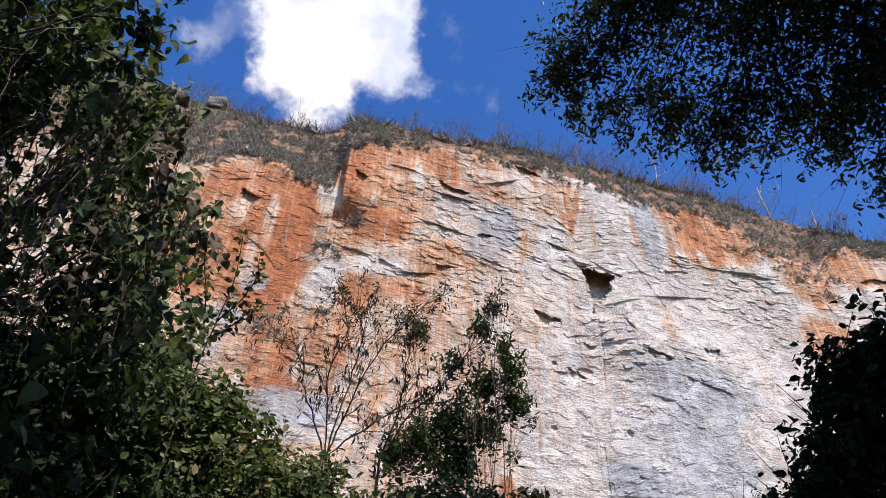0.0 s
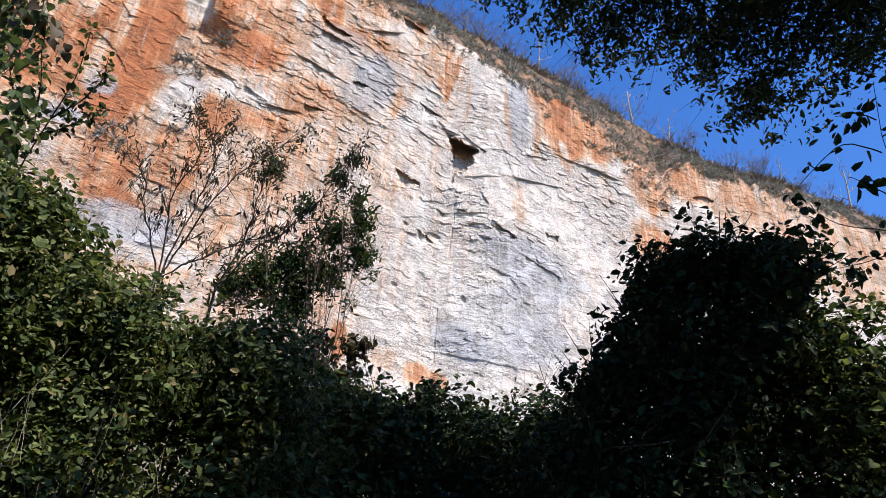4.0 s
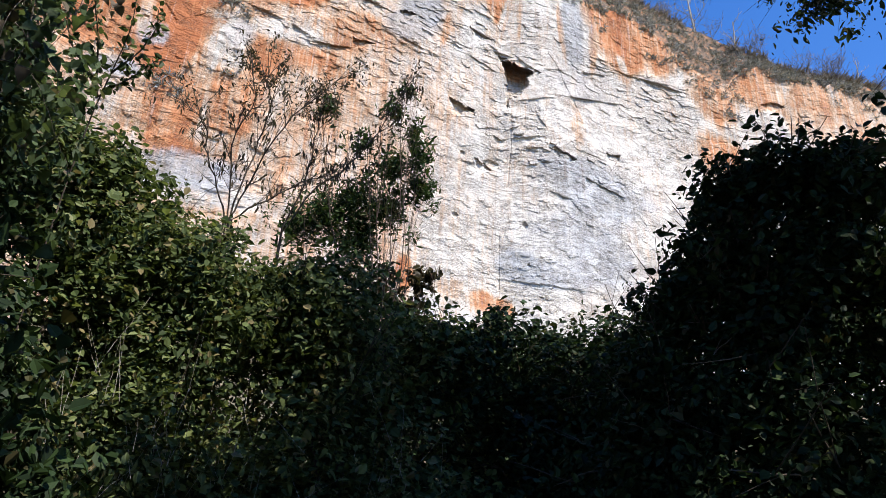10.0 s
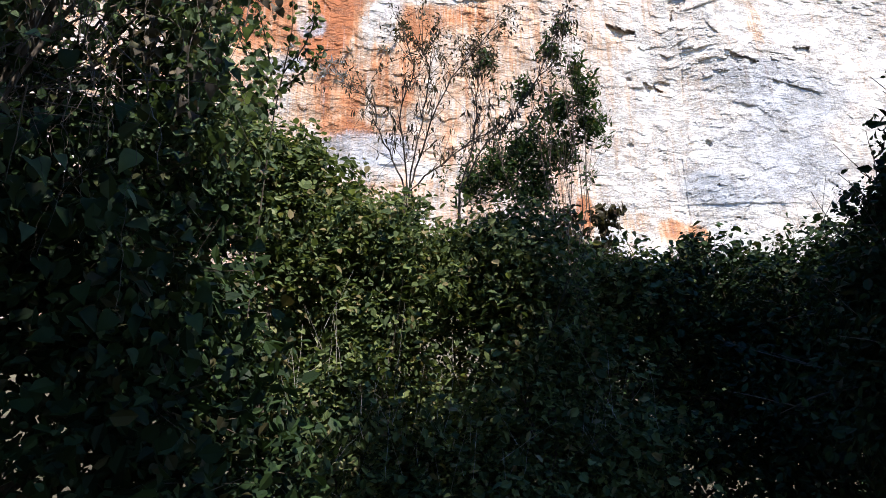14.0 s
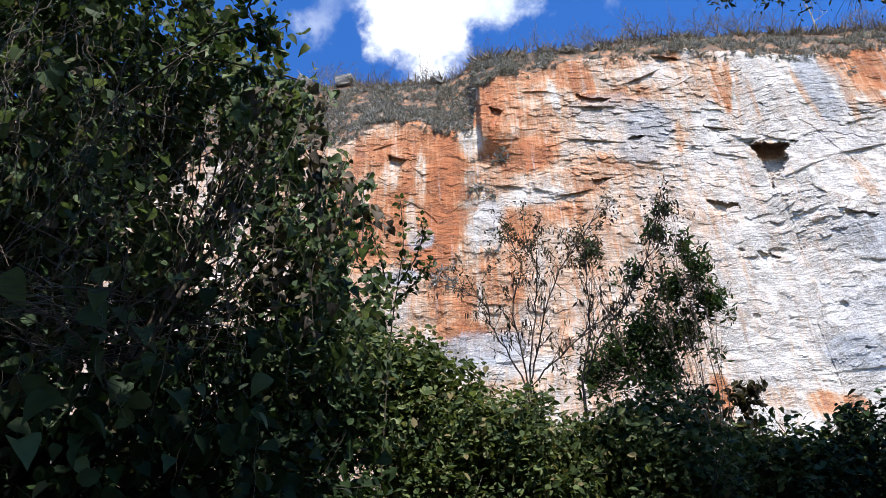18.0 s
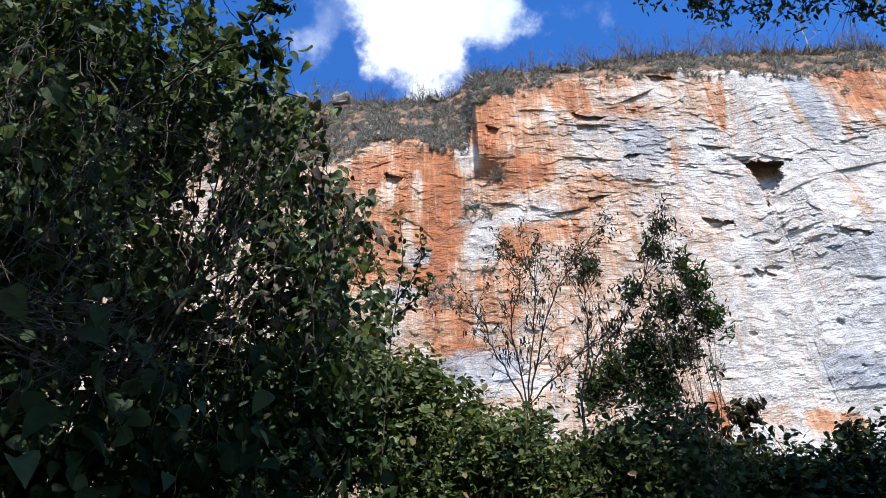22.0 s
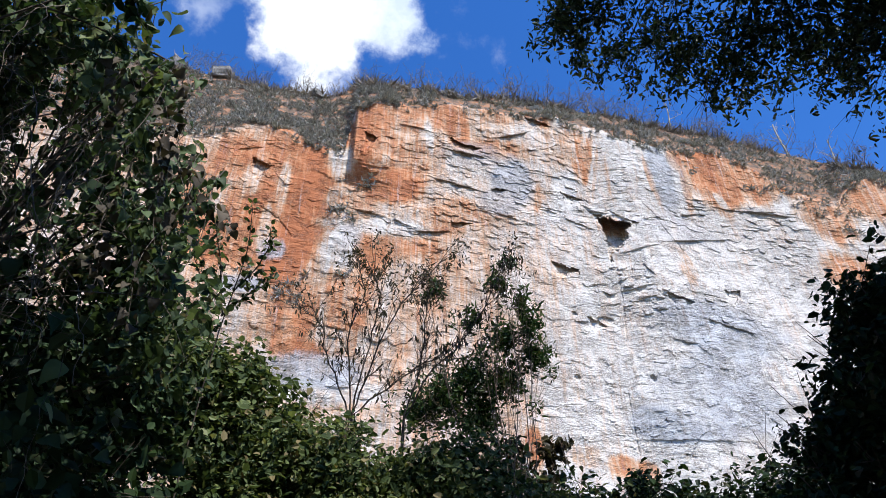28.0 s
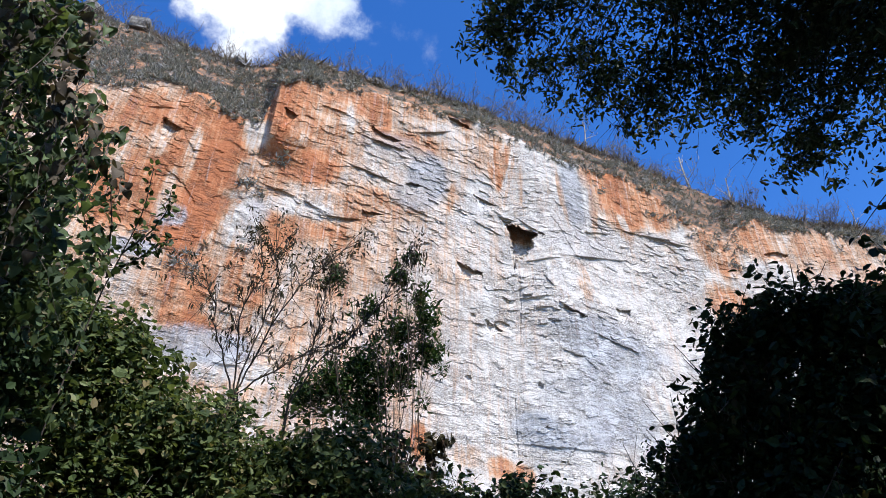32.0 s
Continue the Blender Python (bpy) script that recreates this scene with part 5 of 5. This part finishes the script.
# ---------------------------------------------------------------- the bare shrub in the middle
def build_bare_shrub():
    foot = (-0.55, 6.5, float(ground_height(np.array([-0.55]), np.array([6.5]))[0]))
    e = thing("bare_shrub", foot, "nearly leafless shrub with thin dark stems and seed pods", "shrub")
    stems = [
        [(-0.85, 6.00, 4.47), (-0.86, 5.85, 4.75), (-0.89, 5.63, 5.12), (-0.73, 5.43, 5.46), (-0.79, 5.25, 5.68)],
        [(-0.85, 6.00, 4.47), (-0.73, 5.88, 4.74), (-0.59, 5.60, 5.04), (-0.40, 5.43, 5.33), (-0.17, 5.31, 5.52), (-0.03, 5.20, 5.67)],
        [(-0.86, 5.97, 4.51), (-1.00, 5.92, 4.80), (-1.12, 5.76, 5.04), (-1.15, 5.62, 5.25), (-1.31, 5.52, 5.35)],
        [(-0.37, 6.13, 4.51), (-0.13, 5.94, 4.91), (0.11, 5.85, 5.06), (0.31, 5.70, 5.30), (0.49, 5.50, 5.57), (0.59, 5.34, 5.76)],
        [(-0.82, 5.98, 4.51), (-0.52, 5.82, 4.67), (-0.28, 5.75, 4.83), (0.08, 5.67, 4.98)],
        [(-0.36, 6.02, 4.52), (-0.20, 5.82, 4.91), (-0.17, 5.63, 5.22), (-0.14, 5.43, 5.53)],
        [(-0.84, 5.98, 4.51), (-0.69, 5.76, 5.15), (-0.60, 5.53, 5.51), (-0.66, 5.39, 5.69)],
    ]
    tips = []
    for way in stems:
        w = np.array(way)
        t = np.linspace(0, len(w) - 1, 14)
        p = np.stack([np.interp(t, np.arange(len(w)), w[:, k]) for k in range(3)], -1) + RNG.normal(size=(14, 3)) * 0.008
        root = np.array(foot) + np.array([RNG.normal() * 0.1, RNG.normal() * 0.1, -0.1])
        paths = [(np.concatenate([limb(root, p[0], 0, 0.03, 5)[:-1], p]), 0.011, 0.004)]
        for k in range(3, 14):
            for _ in range(RNG.randint(2, 6)):
                d = (p[k] - p[k - 1]) / np.linalg.norm(p[k] - p[k - 1]) + RNG.normal(size=3) * 0.6 + np.array([0, 0, 0.25])
                twig = limb(p[k], p[k] + d / np.linalg.norm(d) * RNG.uniform(0.12, 0.42), 0.02, 0.1, 6)
                paths.append((twig, 0.0034, 0.0014))
                tips += [twig[-1], twig[3], twig[4]]
        tube_mesh("stem", paths, BARK, e, 5)
    tips = np.array(tips)
    pods = tips[RNG.rand(len(tips)) < 0.32]
    P = np.repeat(pods, 3, 0) + RNG.normal(size=(3 * len(pods), 3)) * 0.02
    blade_mesh("seed_pod", P, np.array([0, 0, -1.0]) + RNG.normal(size=P.shape) * 0.35, 0.035 + 0.05 * RNG.rand(len(P)), LEAF_BRONZE, e, LANCE, 1.0)["kind"] = "stuff"
    top = tips[tips[:, 2] > np.quantile(tips[:, 2], 0.6)]
    P = np.repeat(top, 4, 0) + RNG.normal(size=(4 * len(top), 3)) * 0.03
    blade_mesh("leaves", P, RNG.normal(size=P.shape) + np.array([0, 0, 0.3]), 0.022 + 0.03 * RNG.rand(len(P)), LEAF_BRONZE, e, LANCE, 1.3)
    settle(e)


build_bare_shrub()


# ---------------------------------------------------------------- small growth in front of the cliff
def sprig(name, ways, leaf_size, count, mat, label, category, shape=OVATE, r=0.006, droop_way=(0, 0, -0.3), bark=BARK):
    """Thin stems along given ways, with leaves set along them."""
    first = np.array(ways[0][0])
    e = thing(name, tuple(first), label, category)
    for way in ways:
        w = np.array(way)
        t = np.linspace(0, len(w) - 1, 12)
        p = np.stack([np.interp(t, np.arange(len(w)), w[:, k]) for k in range(3)], -1) + RNG.normal(size=(12, 3)) * 0.004
        p[1:-1] = (p[:-2] + p[1:-1] + p[2:]) / 3
        s = tube_mesh("stem", [(p, r, r * 0.4)], bark, e, 5)
        at = p[RNG.randint(2, 12, size=count)]
        out = RNG.normal(size=at.shape) + np.array(droop_way)
        at = at + out * leaf_size * 0.25
        blade_mesh("leaves", at, out, leaf_size * (0.6 + 0.7 * RNG.rand(count)), mat, e, shape, 1.0, 0.25)
    settle(e)
    return e


sprig("sapling", [
    [(-1.7, 4.4, 1.2), (-1.44, 3.78, 3.78), (-1.31, 3.59, 4.16), (-1.22, 3.44, 4.39), (-1.19, 3.28, 4.59)],
    [(-1.37, 3.66, 4.03), (-1.38, 3.46, 4.30), (-1.41, 3.35, 4.42), (-1.39, 3.24, 4.56)],
    [(-1.31, 3.59, 4.16), (-1.17, 3.53, 4.31), (-1.09, 3.46, 4.43), (-1.09, 3.38, 4.53)],
    [(-1.35, 3.62, 4.09), (-1.50, 3.48, 4.21), (-1.54, 3.37, 4.32)],
    [(-1.37, 3.66, 4.03), (-1.16, 3.60, 4.22), (-1.05, 3.57, 4.31)],
], 0.045, 60, LEAF_HEDGE, "slender sapling with feathery green leaves", "tree", OVATE)

# the twig that crosses the sky close by
sprig("twig", [
    [(1.78, 1.15, 2.49), (1.68, 1.13, 2.70), (1.62, 1.13, 2.78), (1.55, 1.09, 2.90), (1.47, 1.00, 3.06)],
    [(1.62, 1.13, 2.78), (1.54, 1.16, 2.85), (1.51, 1.18, 2.87)],
    [(1.55, 1.09, 2.90), (1.47, 1.13, 2.96), (1.44, 1.21, 2.92), (1.41, 1.30, 2.87)],
    [(1.66, 1.13, 2.71), (1.64, 1.19, 2.68), (1.58, 1.29, 2.66), (1.53, 1.35, 2.67)],
    [(1.51, 1.05, 2.99), (1.46, 1.08, 3.02), (1.43, 1.11, 3.01)],
    [(1.53, 1.07, 2.94), (1.56, 1.00, 2.96), (1.60, 0.95, 2.95)],
    [(1.72, 1.14, 2.62), (1.66, 1.05, 2.74), (1.62, 1.00, 2.84), (1.64, 0.95, 2.93)],
    [(1.68, 1.13, 2.70), (1.60, 1.22, 2.74), (1.50, 1.26, 2.76), (1.40, 1.24, 2.80)],
], 0.036, 13, LEAF_SHADE_DARK, "thin twig with a few dark leaves against the sky", "twig", OVATE, r=0.0022)

# the leafy end of a branch over the thicket
sprig("branch", [
    [(-1.45, 1.24, 3.45), (-1.16, 1.21, 3.61), (-1.02, 1.19, 3.70), (-0.93, 1.19, 3.75), (-0.87, 1.19, 3.78)],
    [(-1.16, 1.21, 3.61), (-1.02, 1.22, 3.63), (-0.92, 1.24, 3.64)],
    [(-1.02, 1.19, 3.70), (-0.98, 1.25, 3.62), (-0.95, 1.30, 3.55)],
    [(-1.02, 1.19, 3.70), (-0.93, 1.15, 3.78), (-0.86, 1.12, 3.84)],
    [(-1.25, 1.22, 3.56), (-1.08, 1.30, 3.55), (-0.98, 1.36, 3.50)],
], 0.042, 34, LEAF_MIXED, "leafy branch end with small oval leaves against the sky", "branch", OVATE, r=0.004)

# dead stems hanging in the vines
def build_hanging_vines():
    tops = np.array([(-1.64, 0.99, 3.58), (-1.35, 1.13, 3.71), (-1.43, 1.37, 3.58), (-1.52, 1.64, 3.44), (-1.60, 1.28, 3.36), (-1.30, 1.75, 3.60), (-1.22, 1.95, 3.50), (-1.75, 0.85, 3.30), (-1.62, 1.10, 3.40)])
    for k in range(230):
        a = tops[k % 9] + RNG.normal(size=3) * np.array([0.15, 0.12, 0.18])
        # moved towards the camera, to show in front of the leaves
        a = VIEWPOINT + (a - VIEWPOINT) * RNG.uniform(0.82, 1.0)
        n = 40
        drop = 0.15 + 0.95 * RNG.rand() ** 1.6
        t = np.linspace(0, 1, n)[:, None]
        side = RNG.normal(size=3) * np.array([0.22, 0.1, 0.0])
        p = a + t * (side + np.array([0, 0, -drop]))
        for f in (3, 7, 13):
            p = p + np.sin(f * (1 + 0.4 * RNG.rand(3)) * t + RNG.rand(3) * 6.3) * (0.15 / f) * RNG.uniform(0.3, 1.2) * np.array([1.3, 0.8, 0.8])
        p = p + np.cumsum(RNG.normal(size=(n, 3)), 0) * 0.0045
        v = tube_mesh("hanging_vine", [(p, 0.0006 + 0.0016 * RNG.rand() ** 2, 0.0006)], BARK_VINE, None, 5)
        tagged(v, "dead brown vine stem hanging in the thicket", "vine", "hanging vines")


def build_leaf_strands():
    """Creeper strands with hanging leaves at the open end of the thicket."""
    for k in range(26):
        u = RNG.rand()
        a = np.array([-1.02 + 0.10 * u, 1.42 + 0.55 * u, 3.72 - 0.20 * u]) + RNG.normal(size=3) * np.array([0.07, 0.06, 0.08])
        drop = RNG.uniform(0.2, 0.75)
        t = np.linspace(0, 1, 24)[:, None]
        p = a + t * np.array([RNG.normal() * 0.06, RNG.normal() * 0.05, -drop])
        for f in (3, 8):
            p = p + np.sin(f * t + RNG.rand(3) * 6.3) * (0.09 / f)
        e = thing("creeper_strand", tuple(a), "hanging creeper strand with heart-shaped leaves, some withered", "vine", "creeper strands")
        tube_mesh("stem", [(p, 0.0022, 0.0009)], BARK_VINE, e, 5)
        m = int(8 + drop * 30)
        at = p[RNG.randint(1, 24, size=m)] + RNG.normal(size=(m, 3)) * 0.018
        dry = k % 2 == 0
        near_leaves("leaves", at, np.array([0.35, -0.8, 0.35]) + RNG.normal(size=at.shape) * 0.6, 0.020 + 0.032 * RNG.rand(m), LEAF_WITHERED if dry else LEAF_VINE, e)
        settle(e)


def build_brush_pile():
    paths = []
    for _ in range(170):
        a = np.array([-1.44, 1.35, 2.60]) + RNG.normal(size=3) * np.array([0.17, 0.12, 0.05])
        d = RNG.normal(size=3) * np.array([1, 0.6, 0.35])
        paths.append((limb(a, a + d / np.linalg.norm(d) * RNG.uniform(0.1, 0.4), 0.02, 0.1, 7), RNG.uniform(0.0008, 0.0025), 0.0006))
    tagged(tube_mesh("dead_brush", paths, BARK_VINE, None, 4), "heap of dead brown twigs caught in the undershrub", "brushwood", kind="stuff")


build_leaf_strands()
build_brush_pile()
build_hanging_vines()


def leaf_spray(name, x, y, z, spread, count, size, mat, label, face=(0.25, -0.7, 0.6)):
    P = np.array((x, y, z)) + RNG.normal(size=(count, 3)) * np.array(spread)
    ob = near_leaves(name, P, np.array(face) + RNG.normal(size=P.shape) * 0.5, size * (0.45 + 0.75 * RNG.rand(count)), mat)
    tagged(ob, label, "vine", kind="stuff")


leaf_spray("vine_leaves", -1.15, 1.62, 3.71, (0.07, 0.1, 0.10), 60, 0.068, LEAF_HEDGE, "rounded green creeper leaves in the sun")
leaf_spray("vine_leaves", -1.19, 1.49, 3.78, (0.12, 0.1, 0.06), 60, 0.06, LEAF_HEDGE, "rounded green creeper leaves in the sun")
leaf_spray("vine_leaves", -1.07, 2.05, 3.52, (0.05, 0.08, 0.16), 60, 0.07, LEAF_VINE, "drooping creeper leaves at the end of the thicket")
leaf_spray("vine_leaves", -1.50, 1.47, 2.53, (0.20, 0.15, 0.12), 60, 0.085, LEAF_VINE, "large dark leaves close by in the shade")
# the next two sprays carry their shade in a darker leaf colour
leaf_spray("vine_leaves", -1.33, 1.81, 2.44, (0.20, 0.15, 0.12), 60, 0.07, LEAF_SHADE_DARK, "large dark leaves close by in the shade")
leaf_spray("vine_leaves", -0.97, 1.91, 2.11, (0.14, 0.1, 0.12), 40, 0.06, LEAF_SHADE_DARK, "heart-shaped leaves close by in the shade")
leaf_spray("vine_leaves", -1.14, 1.36, 4.02, (0.10, 0.1, 0.05), 40, 0.05, LEAF_VINE, "small dark leaves against the sky")


# dead grass stalks low in the hedge
def build_stalks():
    n = 110
    a = np.array([(-1.03, 4.88, 1.97), (-0.59, 5.04, 2.13), (-0.27, 4.98, 1.90), (-1.40, 4.91, 2.58), (0.70, 5.32, 2.16), (-0.77, 5.08, 2.37)])
    P = a[RNG.randint(len(a), size=n)] + RNG.normal(size=(n, 3)) * np.array([0.22, 0.15, 0.16])
    paths = []
    for p in P:
        way = RNG.normal(size=3) * np.array([0.35, 0.3, 0.3]) + np.array([0, 0, 1.0])
        paths.append((limb(p, p + way * RNG.uniform(0.15, 0.45), 0.0, 0.08, 7), 0.0016, 0.0006))
    ob = tube_mesh("dry_grass", paths, BARK_PALE, None, 4)
    tagged(ob, "pale dry grass stalks low in the hedge", "grass", kind="stuff")


build_stalks()


# ---------------------------------------------------------------- boulders
BOULDER = material("weathered_rock", lambda nt: principled(nt, ramp(nt, tex(nt, 1.5, 8, 0.7, stretched(nt, (1, 1, 2))), (0.35, (0.09, 0.085, 0.08)), (0.65, (0.30, 0.28, 0.26))), 0.95, tex(nt, 6, 8, 0.7, stretched(nt, (1, 1, 2))), 1.0, 0.2))


def rough_block(name, w, h, d, seed, taper=0.7):
    """A broken block: proud by d at its foot, running back into the wall at its top, with chipped edges."""
    bm = bmesh.new()
    bmesh.ops.create_cube(bm, size=1.0)
    bmesh.ops.subdivide_edges(bm, edges=bm.edges[:], cuts=5, use_grid_fill=True)
    rs = np.random.RandomState(seed)
    ph = rs.rand(3) * 50
    for v in bm.verts:
        x, y, z = v.co
        front = max(0.0, -y + 0.5)
        # the front leans back as it rises, and the sides draw in
        lean = 1.0 - taper * (z + 0.5)
        nx = noise.noise(Vector((x * 2.2, y * 2.2, z * 2.2)) + Vector(ph))
        ny = noise.noise(Vector((x * 4.5, y * 4.5, z * 4.5)) + Vector(ph) * 2)
        v.co = Vector(((x * (1.0 - 0.35 * abs(z) - 0.25 * front * abs(x)) + 0.10 * nx) * w, 0.6 * d - front * d * 1.6 * (0.35 + 0.65 * lean) + (0.16 * nx + 0.08 * ny) * d, (z + 0.12 * nx + 0.05 * ny - 0.25 * x * (seed % 3 - 1)) * h))
    me = bpy.data.meshes.new(name)
    bm.to_mesh(me)
    bm.free()
    me.materials.append(BOULDER)
    return new(name, me)


# loose boulders on the skyline
for n, (x, z, size) in enumerate([(-24.54, 66.70, 1.9), (-14.18, 65.42, 1.2), (-29.75, 64.30, 1.8), (0.72, 67.03, 1.2)]):
    ob = rough_block("boulder", size * 1.3, size, size * 0.8, 90 + n, 0.3)
    ob.matrix_basis = on_edge(x, 0.2) @ Matrix.Translation((0, 0, size * 0.45))
    tagged(ob, "weathered grey boulder on the cliff edge", "boulder", "boulders on the edge")
